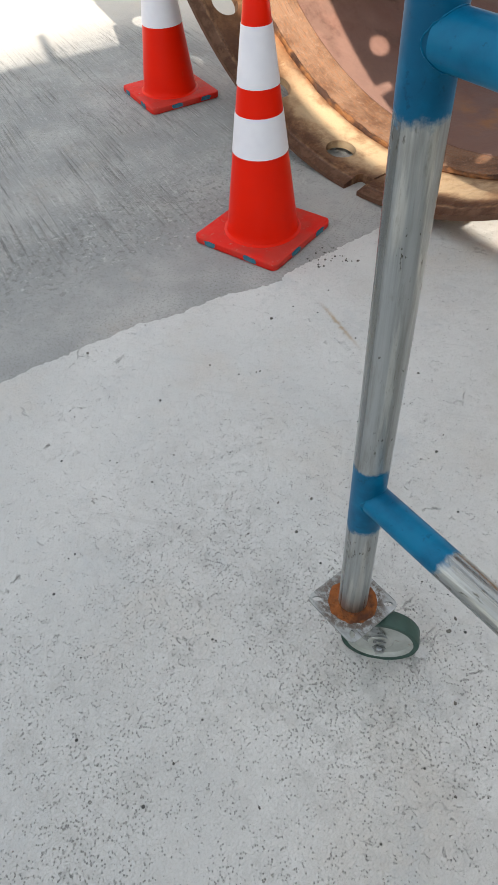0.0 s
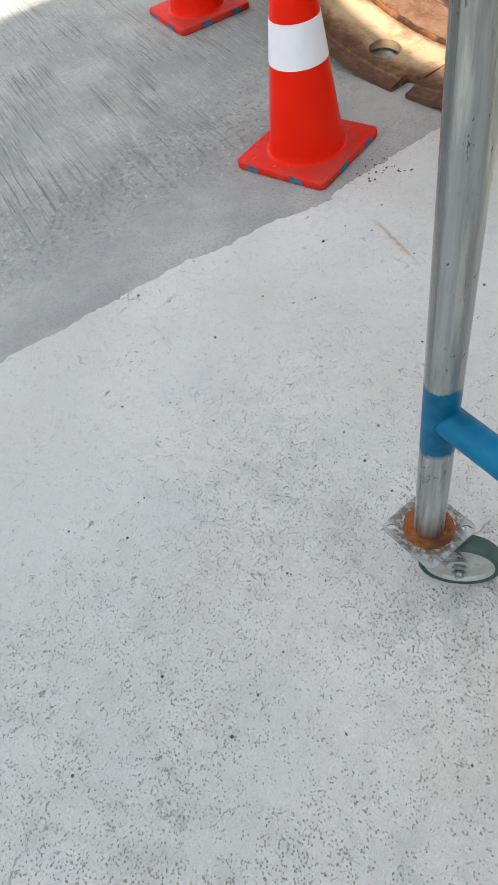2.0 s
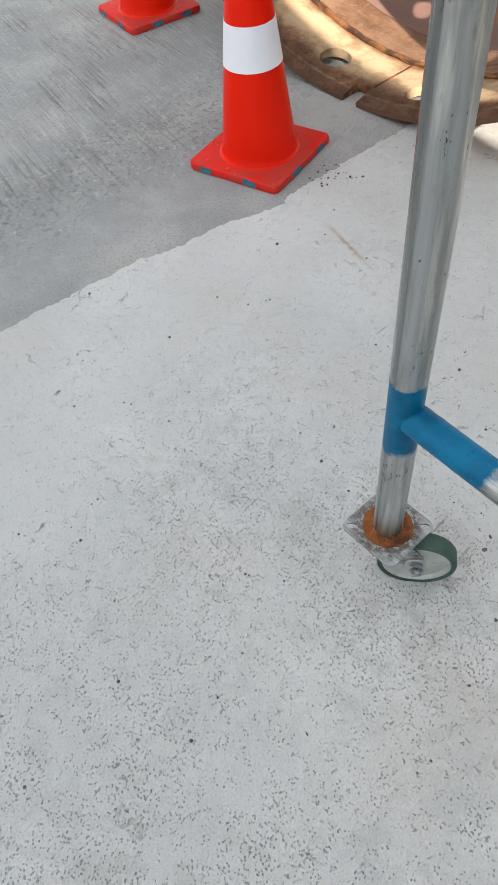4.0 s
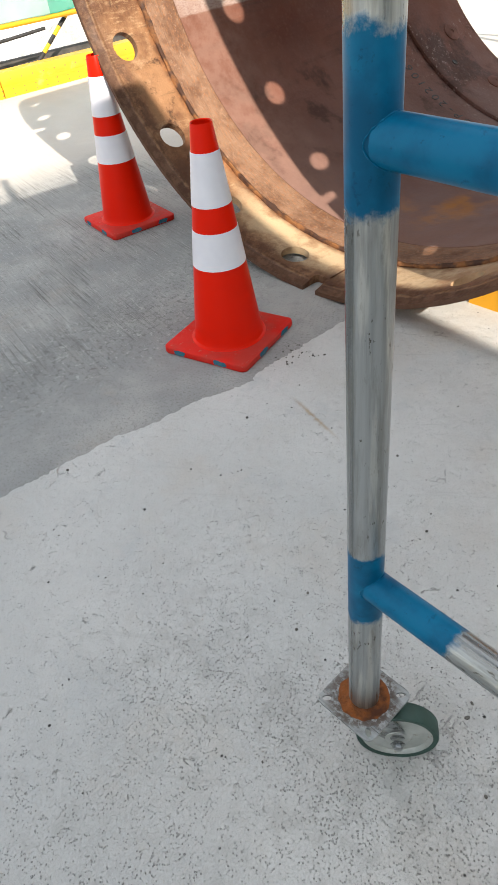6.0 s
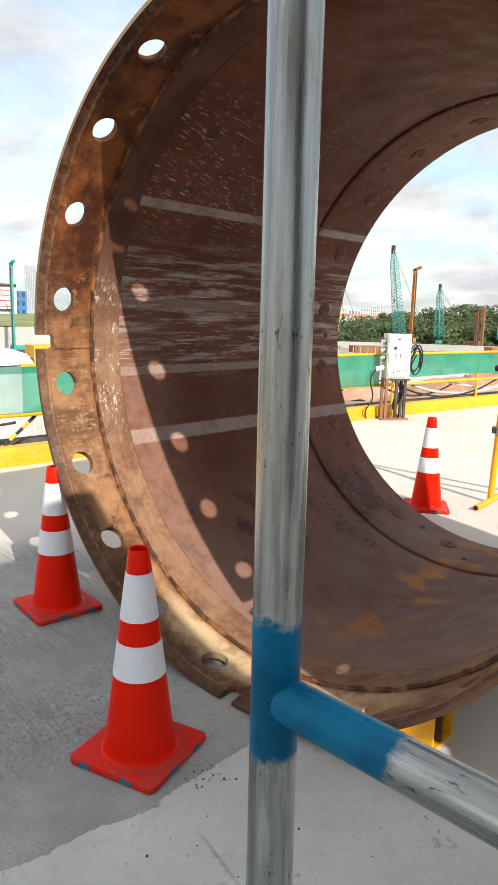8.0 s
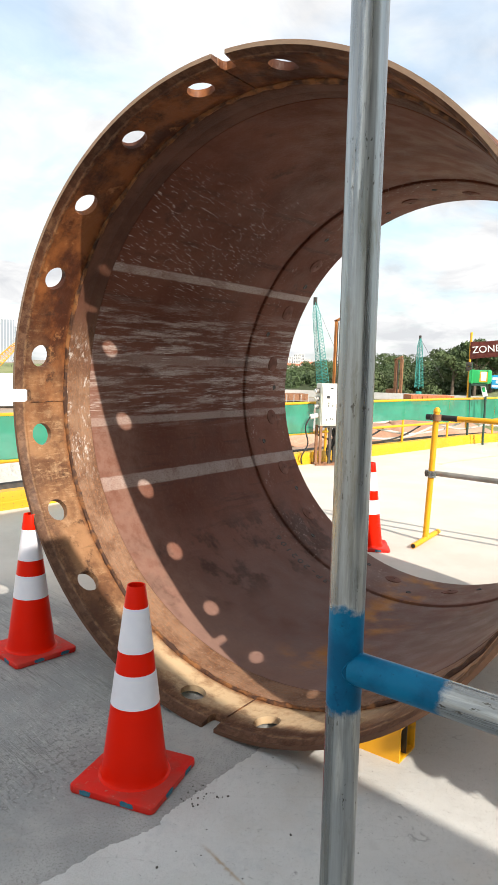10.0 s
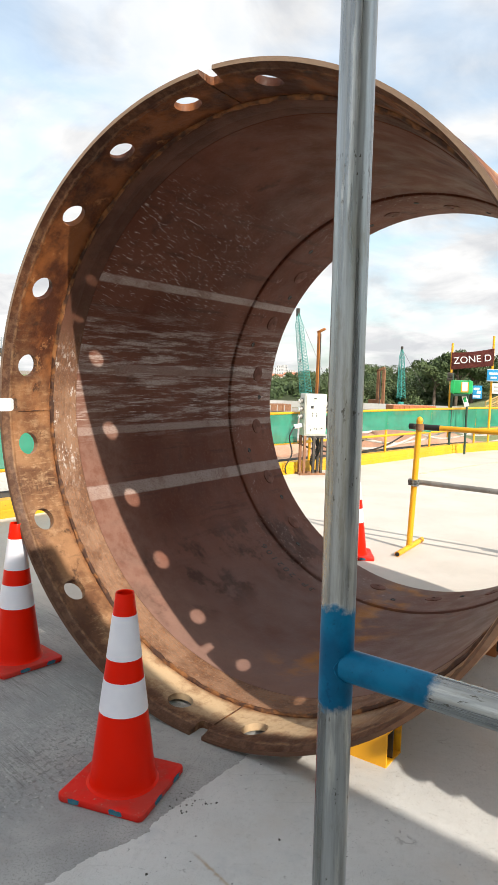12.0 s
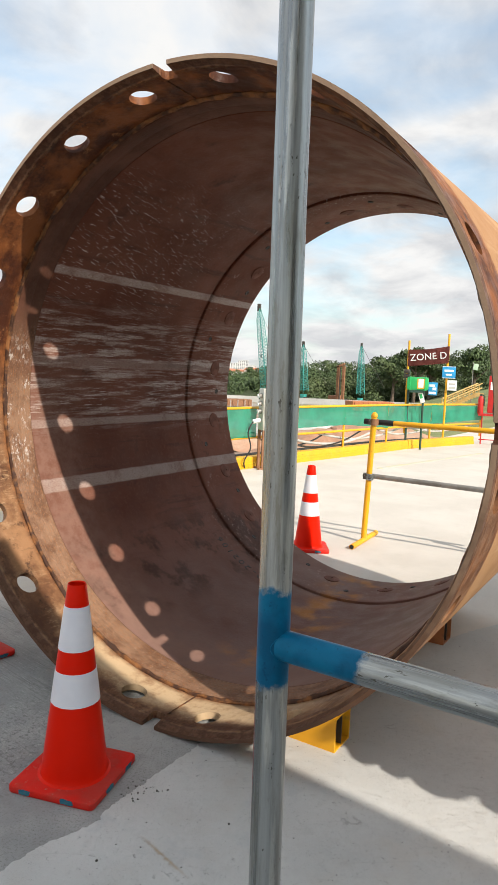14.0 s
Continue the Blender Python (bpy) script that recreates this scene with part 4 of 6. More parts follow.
    # stamped number, read with the head towards the far end
    for k, ch in enumerate("3P-202106"):
        a = radians(250.2 - 20.0 * k / 8)
        inward = Vector((-math.cos(a), 0, -math.sin(a)))
        right = Vector((math.sin(a), 0, -math.cos(a)))
        up = inward.cross(right)
        m = Matrix((right, up, inward)).transposed().to_4x4()
        lettering("stamped_character", ch, 0.08, M_DARK, casing, Matrix.Translation((1.3285 * math.cos(a), 1.62, 1.3285 * math.sin(a))) @ m, 0.0012)
    return casing


build_casing()


def support_block(x0, x1, y0, y1, h, material, label):
    """A short length of square hollow section lying under the casing, its open end outwards."""
    block = thing("support_block", label, "support block", group="blocks under the casing")
    bm = bmesh.new()
    t = 0.008
    ym, zm = (y0 + y1) / 2, h / 2
    ring_o = [(y0, 0.004), (y1, 0.004), (y1, h), (y0, h)]
    ring_i = [(y0 + t, 0.004 + t), (y1 - t, 0.004 + t), (y1 - t, h - t), (y0 + t, h - t)]
    vs = [[bm.verts.new((x, y, z)) for y, z in ring] for x in (x0, x1) for ring in (ring_o, ring_i)]
    for k in range(4):
        k2 = (k + 1) % 4
        bm.faces.new((vs[0][k], vs[0][k2], vs[2][k2], vs[2][k]))
        bm.faces.new((vs[1][k], vs[3][k], vs[3][k2], vs[1][k2]))
        bm.faces.new((vs[0][k], vs[1][k], vs[1][k2], vs[0][k2]))
        bm.faces.new((vs[2][k], vs[2][k2], vs[3][k2], vs[3][k]))
    part("hollow_section", bm, material, block)
    bm = bmesh.new()
    bm_box(bm, (x1 - x0 - 0.01, 0.006, h - 0.02), pose((x0 + x1) / 2, ym, h / 2 + 0.002))
    part("web_plate", bm, M_DARK, block, "dark inner web")


support_block(0.55, 0.765, 0.15, 0.30, 0.15, M_YELLOW, "yellow painted hollow steel block under the casing")
support_block(0.56, 0.79, 1.58, 1.73, 0.15, worn("orange_brown_paint", (0.42, 0.15, 0.05), (0.34, 0.12, 0.045), 6, 70, 0.6, dirt=(0.2, 0.08, 0.04)), "orange-brown hollow steel block under the casing")


# ---- traffic cones ----
def traffic_cone(x, y, turn, label):
    cone = thing("traffic_cone", label, "traffic cone", pose(x, y, 0.0, 0, 0, turn), "traffic cones round the casing")
    bm = bmesh.new()
    rows = []
    for inset, z in ((0.004, 0.0), (0.0, 0.006), (0.0, 0.023), (0.0015, 0.026), (0.006, 0.028)):
        row = []
        for cx, cy, a0 in ((1, 1, 0), (-1, 1, 90), (-1, -1, 180), (1, -1, 270)):
            for k in range(6):
                a = radians(a0 + k * 18)
                row.append(bm.verts.new((cx * 0.152 + (0.024 - inset) * math.cos(a), cy * 0.152 + (0.024 - inset) * math.sin(a), z)))
        rows.append(row)
    for p, q in zip(rows, rows[1:]):
        for k in range(24):
            bm.faces.new((p[k], p[(k + 1) % 24], q[(k + 1) % 24], q[k]))
    bm.faces.new(rows[-1])
    bm.faces.new(rows[0][::-1])
    part("base", bm, M_BASE, cone, "scuffed red rubber base with teal marks")
    for (px, py, q) in ((-0.10, -0.1712, 0), (0.07, -0.1712, 0), (0.1712, -0.05, 90), (0.1712, 0.10, 90), (-0.1712, 0.02, 90), (0.0, 0.1712, 0)):
        bm = bmesh.new()
        n = 18
        rim = []
        for k in range(n):
            a = 2 * math.pi * k / n
            f = 0.85 + 0.35 * noise.noise((math.cos(a) * 1.4 + px * 40, math.sin(a) * 1.4 + py * 40, 2.0))
            rim.append((0.031 * f * math.copysign(abs(math.cos(a)) ** 0.7, math.cos(a)), 0.0118 * min(1.0, f) * math.copysign(abs(math.sin(a)) ** 0.7, math.sin(a))))
        near_rim, far_rim = [[bm.verts.new((u, d, v)) for u, v in rim] for d in (-0.0058, 0.0058)]
        bm.faces.new(near_rim)
        bm.faces.new(far_rim[::-1])
        for k in range(n):
            bm.faces.new((near_rim[k], far_rim[k], far_rim[(k + 1) % n], near_rim[(k + 1) % n]))
        part("paint_mark", bm, M_MARK, cone, "teal paint dab", pose(px, py, 0.0150, 0, 0, q))
    body = [(0.136, 0.0278), (0.134, 0.0305), (0.1275, 0.0335), (0.1235, 0.043)] + [(0.122 - (0.122 - 0.0345) * t, 0.055 + 0.697 * t) for t in np.linspace(0, 1, 9)] + [(0.033, 0.755), (0.030, 0.752), (0.034, 0.68)]
    part("cone_body", bm_lathe(bmesh.new(), body, 48), M_RED, cone, "bright orange-red moulded cone")
    for lo, hi in ((0.310, 0.432), (0.512, 0.674)):
        r = [0.122 - 0.0875 * (z - 0.055) / 0.697 + 0.0016 for z in (lo, hi)]
        part("reflective_band", bm_lathe(bmesh.new(), [(r[0] - 0.0016, lo), (r[0], lo + 0.0006), (r[1], hi - 0.0006), (r[1] - 0.0016, hi)], 48), M_WHITE, cone, "white reflective sleeve")
    return cone


traffic_cone(0.018, -0.575, 16, "orange-red traffic cone with white bands before the casing")
traffic_cone(-1.247, -0.14, -7, "orange-red traffic cone with white bands beside the casing")
traffic_cone(-0.885, 3.07, 33, "sunlit orange-red traffic cone on the deck behind the casing")


# ---- mobile scaffold ----
def ragged(r, h, a, j):
    k = noise.noise((math.cos(a) * 3, math.sin(a) * 3, 4.0)) * 0.003 + noise.noise((math.cos(a) * 14, math.sin(a) * 14, j)) * 0.0010
    return r + (k if r > 0.03 else 0.0), max(0.0002, h + 0.4 * k * (r < 0.04))


def caster(parent, x, y, swing):
    """A swivel caster: slotted plate, fork, wheel."""
    top = 0.169
    plate = bmesh.new()
    side, t = 0.0615, 0.004
    out = []
    for cx, cy, a0 in ((1, 1, 0), (-1, 1, 90), (-1, -1, 180), (1, -1, 270)):
        for k in range(5):
            a = radians(a0 + k * 22.5)
            out.append((cx * (side - 0.014) + 0.014 * math.cos(a), cy * (side - 0.014) + 0.014 * math.sin(a)))
    loops = [out]
    for sx, sy in ((-1, -1), (1, -1), (1, 1), (-1, 1)):
        slot = []
        for a in np.linspace(0, 2 * math.pi, 14, endpoint=False):
            u, v = 0.0088 * math.cos(a), 0.0052 * math.sin(a)
            slot.append((sx * (0.0465 + (u + v) * 0.7071), sy * (0.0465 + (u - v) * 0.7071)))
        loops.append(slot)
    levels = []
    for z in (top, top - t):
        rims = [[plate.verts.new((px, py, z)) for px, py in lp] for lp in loops]
        edges = [plate.edges.new((rm[k], rm[(k + 1) % len(rm)])) for rm in rims for k in range(len(rm))]
        bmesh.ops.triangle_fill(plate, use_beauty=True, edges=edges)
        levels.append(rims)
    for up, dn in zip(*levels):
        for k in range(len(up)):
            k2 = (k + 1) % len(up)
            plate.faces.new((up[k], dn[k], dn[k2], up[k2]))
    bmesh.ops.recalc_face_normals(plate, faces=plate.faces)
    p = part("caster_plate", plate, M_PLATE, parent, "zinc caster plate rusted round the weld", pose(x, y, 0, 0, 0, 1))
    bm = bm_lathe(bmesh.new(), [(0.0, 0.006), (0.0275, 0.006), (0.031, 0.0035), (0.036, 0.0016), (0.041, 0.0010), (0.046, 0.0004)], 72, jitter=ragged)
    part("rust_ring", bm, M_RING, p, "orange rust round the welded tube", pose(0, 0, top))
    ux, uy = math.cos(radians(swing)), math.sin(radians(swing))
    ax, ay = uy, -ux
    wx, wy, r = x + 0.062 * ux + 0.007, y + 0.062 * uy - 0.009, 0.075
    wm = Matrix(((ux, 0, ax, wx), (uy, 0, ay, wy), (0, 1, 0, r), (0, 0, 0, 1)))
    wheel = part("wheel", bm_lathe(bmesh.new(), [(0.012, 0.016), (0.022, 0.017), (0.028, 0.010), (0.056, 0.009), (0.061, 0.0145), (0.0645, 0.0155), (0.0645, -0.0155), (0.061, -0.0145), (0.056, -0.009), (0.028, -0.010), (0.022, -0.017), (0.012, -0.016)], 40, closed=True), M_WHEEL, parent, "pale pressed steel caster wheel", wm)
    part("tyre", bm_lathe(bmesh.new(), [(0.064, -0.0165), (0.0725, -0.017), (0.075, -0.013), (0.075, 0.013), (0.0725, 0.017), (0.064, 0.0165)], 44, closed=True), M_TYRE, wheel, "dark green rubber tyre")
    part("hub_bolt", bm_lathe(bmesh.new(), [(0.0, 0.037), (0.0085, 0.037), (0.0095, 0.035), (0.0095, 0.0285), (0.014, 0.0285), (0.014, 0.027)], 6), M_ZINC, wheel, "hexagon hub bolt")
    fork = bmesh.new()
    bm_lathe(fork, [(0.0, top - t - 0.001), (0.036, top - t - 0.001), (0.038, top - 0.012), (0.033, top - 0.016), (0.0, top - 0.016)], 28)
    bmesh.ops.translate(fork, vec=(x, y, 0), verts=fork.verts)
    for s in (-1, 1):
        o = Vector((ax, ay, 0)) * (0.0235 * s)
        pts = [(-0.036, top - 0.016), (0.040, top - 0.016), (0.076, 0.092), (0.076, 0.066), (0.066, 0.057), (0.050, 0.058), (-0.016, 0.125)]
        f = [fork.verts.new(Vector((x + ux * u, y + uy * u, z)) + o) for u, z in pts]
        b = [fork.verts.new(Vector((x + ux * u, y + uy * u, z)) + o * 1.17) for u, z in pts]
        fork.faces.new(f)
        fork.faces.new(b[::-1])
        for k in range(len(pts)):
            k2 = (k + 1) % len(pts)
            fork.faces.new((f[k], b[k], b[k2], f[k2]))
    part("caster_fork", fork, M_ZINC, parent, "zinc-plated caster fork")


M_WHEEL = worn("cast_zinc", (0.50, 0.52, 0.50), (0.42, 0.44, 0.42), 18, 120, 0.45, 0.4, dirt=(0.33, 0.30, 0.25))
M_TYRE = worn("green_rubber", (0.018, 0.055, 0.042), (0.035, 0.080, 0.065), 18, 120, 0.55)
M_RING = worn("orange_rust", (0.26, 0.080, 0.017), (0.095, 0.032, 0.013), 38, 220, 0.95, dirt=(0.05, 0.028, 0.02), bumps=0.004)


def build_scaffold():
    sc = thing("mobile_scaffold", "galvanised tube scaffold frame on casters with blue painted joints", "scaffold frame")
    r = 0.0266
    low, high = Vector((1.339, -1.402, 0.188)), Vector((1.3150, -1.3815, 2.0))
    lean = (high - low).normalized()
    turn = lean.to_track_quat("Z", "Y").to_matrix().to_4x4()
    span = Vector((1.9, -0.035, 0.0))
    yaw = math.degrees(math.atan2(span.y, span.x))
    for k in (0, 1):
        foot = low + span * k - lean * (0.188 / lean.z)
        bm = bm_tube(bmesh.new(), (0, 0, 0.1695), (0, 0, 2.75), r, 36)
        part("post", bm, M_POST, sc, "galvanised steel post with blue joints", Matrix.Translation(foot) @ turn)
        caster(sc, low.x + span.x * k, low.y + span.y * k, 41)
    for z in (0.496, 1.122, 2.45):
        at = low + lean * ((z - 0.188) / lean.z)
        bm = bm_tube(bmesh.new(), (r * 0.6, 0, 0), (span.length - r * 0.6, 0, 0), r * 0.93, 32)
        rail = part("rail", bm, M_RAIL, sc, "galvanised cross rail with a blue painted end", pose(*at, 0, 0, yaw))
        weld = bmesh.new()
        n = 60

        def seam(t, j, rr=r * 0.93 + 0.0002):
            a = 2 * math.pi * t / n
            b = 2 * math.pi * j / 6
            fat = 0.0009 + 0.0011 * noise.noise((t * 0.55, z, 3.0)) + 0.0010 * noise.noise((t * 1.7, z, j * 0.5))
            y, zz = (rr + fat * math.cos(b)) * math.cos(a), (rr + fat * math.cos(b)) * math.sin(a)
            x = math.sqrt(max(0.0, r * r - (0.93 * r * math.cos(a)) ** 2)) + fat * math.sin(b)
            return weld.verts.new((x, y, zz))

        rings = [[seam(t, j) for j in range(6)] for t in range(n)]
        for t in range(n):
            for j in range(6):
                weld.faces.new((rings[t][j], rings[(t + 1) % n][j], rings[(t + 1) % n][(j + 1) % 6], rings[t][(j + 1) % 6]))
        part("weld", weld, M_BLUEPAINT, rail, "blue painted weld bead")


M_BLUEPAINT = worn("blue_brush_paint", (0.001, 0.088, 0.190), (0.002, 0.150, 0.295), 20, 120, 0.4, spec=0.16)
build_scaffold()


# ---- fence along the deck ----
def build_fence():
    fence = thing("fence", "yellow tube fence hung with green netting along the kerb", "fence")
    off = Vector((-0.09, 0, 0))
    stops = [12.6, 14.9, 16.6, 18.9, 20.6, 22.4, 24.6]
    for t in stops:
        p, a = along(LINE, t)
        bm = bm_tube(bmesh.new(), p + off + Vector((0, 0, 0.18)), p + off + Vector((0, 0, 1.0)), 0.022, 10)
        part("post", bm, M_YELLOW, fence)
    knots = [7.9, 9.82, 10.45, 12.6, 14.9, 15.83, 16.6, 18.9, 20.3, 20.6, 22.4, 22.5, 24.6]
    for z, first in ((0.985, 10.45), (0.50, 7.9)):
        for t0, t1 in zip(knots, knots[1:]):
            if t0 < first:
                continue
            p, q = along(LINE, t0)[0], along(LINE, t1)[0]
            part("rail", bm_tube(bmesh.new(), p + off + Vector((0, 0, z)), q + off + Vector((0, 0, z)), 0.023, 10), M_KERB, fence, "yellow tube rail")
    rng = random.Random(8)
    for t0, t1, lo0, lo1, hi0, hi1 in ((7.2, 8.75, 0.52, 0.52, 0.955, 0.96), (8.79, 10.45, 0.52, 0.52, 0.96, 0.985), (10.45, 12.6, 0.52, 0.52, 0.98, 0.98), (12.6, 14.9, 0.52, 0.51, 0.98, 0.98), (14.9, 16.25, 0.51, 0.50, 0.98, 0.975), (16.45, 18.9, 0.60, 0.62, 0.98, 0.97), (18.9, 20.6, 0.62, 0.50, 0.97, 0.98), (20.6, 22.4, 0.52, 0.50, 0.97, 0.97), (22.4, 24.6, 0.54, 0.60, 0.98, 0.94)):
        bm = bmesh.new()
        n, rows = 26, 7
        grid = []
        for i in range(n + 1):
            s = i / n
            p, a = along(LINE, t0 + (t1 - t0) * s)
            side = Vector((math.sin(a), -math.cos(a), 0))
            col = []
            for j in range(rows + 1):
                v = j / rows
                z = (lo0 + (lo1 - lo0) * s) * (1 - v) + (hi0 + (hi1 - hi0) * s) * v
                sag = math.sin(math.pi * v) * (0.02 * noise.noise((s * 7 + t0, v * 2, 1.0)) + 0.012 * noise.noise((s * 23 + t0, v * 3, 4.0)))
                z += -0.012 * math.sin(math.pi * s) * (v > 0.5) + 0.015 * noise.noise((s * 9 + t0, v, 2.0)) * (1 - v)
                col.append(bm.verts.new(p + off + side * (0.026 + sag) + Vector((0, 0, z))))
            grid.append(col)
        for i in range(n):
            for j in range(rows):
                bm.faces.new((grid[i][j], grid[i + 1][j], grid[i + 1][j + 1], grid[i][j + 1]))
        part("netting", bm, M_NET_THIN if t1 < 11 else M_NET, fence, "sheer pale green netting" if t1 < 11 else "green shade netting")


build_fence()


def cable(path, r, material, label, category="cable"):
    solid("cable", bm_sweep(bmesh.new(), path, r), material, label, category, group="cables along the fence")



# ---- made-up roofs added outside the view to shade the deck ----
def shade_roof(name, corners, z, material, label, posts):
    roof = thing(name, label, "shelter roof")
    bm = bmesh.new()
    flat_slab(bm, corners, z + 0.05, z)
    part("roof_sheet", bm, material, roof)
    for x, y in posts:
        part("post", bm_tube(bmesh.new(), (x, y, 0.0), (x, y, z), 0.045, 12), M_GREY_TUBE, roof)


DX, DY, HIGH = SUN.x / SUN.z * 3.5, SUN.y / SUN.z * 3.5, 3.5
shadow = [(-1.915, 0.245), (7.0, -0.78), (7.0, -6.5), (-2.98, -6.5)]
shade_roof("unseen_shelter", [(x + DX, y + DY) for x, y in shadow][::-1], HIGH, M_GREY_TUBE, "unseen flat grey roof on tube posts, added to shade the deck", ((3.2, -1.9), (11.2, -1.7), (11.2, -7.6), (2.6, -7.6)))
# unseen wall, added so the scaffold post reflects a dark side
wall = bm_box(bmesh.new(), (0.08, 11.0, 3.48), pose(11.95, -2.4, 1.74), 0.004)
solid("unseen_wall_east", wall, worn("dull_sheet", (0.26, 0.26, 0.24), (0.33, 0.32, 0.30), 0.8, 20, 0.75, dirt=(0.19, 0.17, 0.14)), "unseen dull grey sheet wall, added to darken reflections", "wall", kind="structure")
# added low sheet, its edge cut ragged to shape the shadow
edge = []
LOW = 1.4
SX, SY = SUN.x / SUN.z * LOW, SUN.y / SUN.z * LOW
for k in range(250):
    x = 0.62 + k * 0.025
    edge.append((x, 0.20 - 0.17 * (x - 0.86) + 0.15 * noise.noise((x * 4, 0, 1)) + 0.13 * noise.noise((x * 13, 2, 0)) if x < 1.7 else 0.05 + 0.14 * noise.noise((x * 7, 1, 2))))
shadow = edge + [(6.85, 5.5), (0.62, 5.5)]
shade_roof("unseen_tarpaulin", [(x + SX, y + SY) for x, y in shadow], LOW, M_GREY_TUBE, "unseen ragged-edged sheet on tube posts, added to shade the deck", ((3.0, 4.5), (8.5, 4.5), (8.5, -0.2), (3.3, 0.2)))


# ---- barrier behind the casing ----
def build_barrier():
    bar = thing("tube_barrier", "yellow tube barrier with a grey middle rail on T feet", "barrier")
    for x in (-0.545, 1.6):
        y = 3.63
        part("post", bm_tube(bmesh.new(), (x - 0.04, y, 0.03), (x, y, 1.215), 0.027, 18), M_YELLOW, bar, "yellow tube post")
        part("cap", bm_lathe(bmesh.new(), [(0.0, 0.034), (0.012, 0.032), (0.024, 0.020), (0.031, 0.0), (0.031, -0.012), (0.027, -0.014)], 18), M_YELLOW, bar, "rounded cap", pose(x, y, 1.205))
        foot = part("foot", bm_tube(bmesh.new(), (x - 0.01, y - 0.34, 0.0245), (x - 0.06, y + 0.36, 0.0245), 0.0242, 18), M_YELLOW, bar, "yellow tube foot")
        # black disc stands in for the shade inside the tube
        part("open_end", bm_tube(bmesh.new(), (x - 0.0095, y - 0.3425, 0.0245), (x - 0.01, y - 0.33, 0.0245), 0.019, 14), M_BLACK, foot, "black disc for the shade inside the open end")
        for z, col in ((1.145, M_BLACK), (0.63, M_ZINC)):
            bm = bmesh.new()
            bm_lathe(bm, [(0.0275, -0.03), (0.037, -0.03), (0.037, 0.03), (0.0275, 0.03)], 16, closed=True)
            clamp = part("clamp", bm, M_ZINC if col is M_ZINC else M_RUSTY, bar, "scaffold clamp", pose(x - 0.034 * (1 - z), y, z))
            bm = bmesh.new()
            bm_tube(bm, (-0.042, -0.05, 0.012), (-0.042, 0.06, 0.012), 0.009, 8)
            bm_box(bm, (0.03, 0.05, 0.05), pose(-0.040, -0.01, 0.0), 0.006)
            bm_lathe(bm, [(0.0, 0.018), (0.014, 0.018), (0.014, 0.0), (0.0, 0.0)], 6)
            part("clamp_bolt", bm, M_DARK, clamp)
    part("top_rail", bm_tube(bmesh.new(), (-0.40, 3.682, 1.142), (1.75, 3.682, 1.135), 0.0242, 18), M_YELLOW, bar, "yellow top rail")
    part("rail_sleeve", bm_tube(bmesh.new(), (-0.66, 3.682, 1.143), (-0.37, 3.682, 1.142), 0.0265, 18), M_BLACK, bar, "black wrapped rail end")
    part("middle_rail", bm_tube(bmesh.new(), (-0.64, 3.682, 0.632), (1.75, 3.682, 0.615), 0.0242, 18), M_GREY_TUBE, bar, "weathered grey middle rail")


build_barrier()


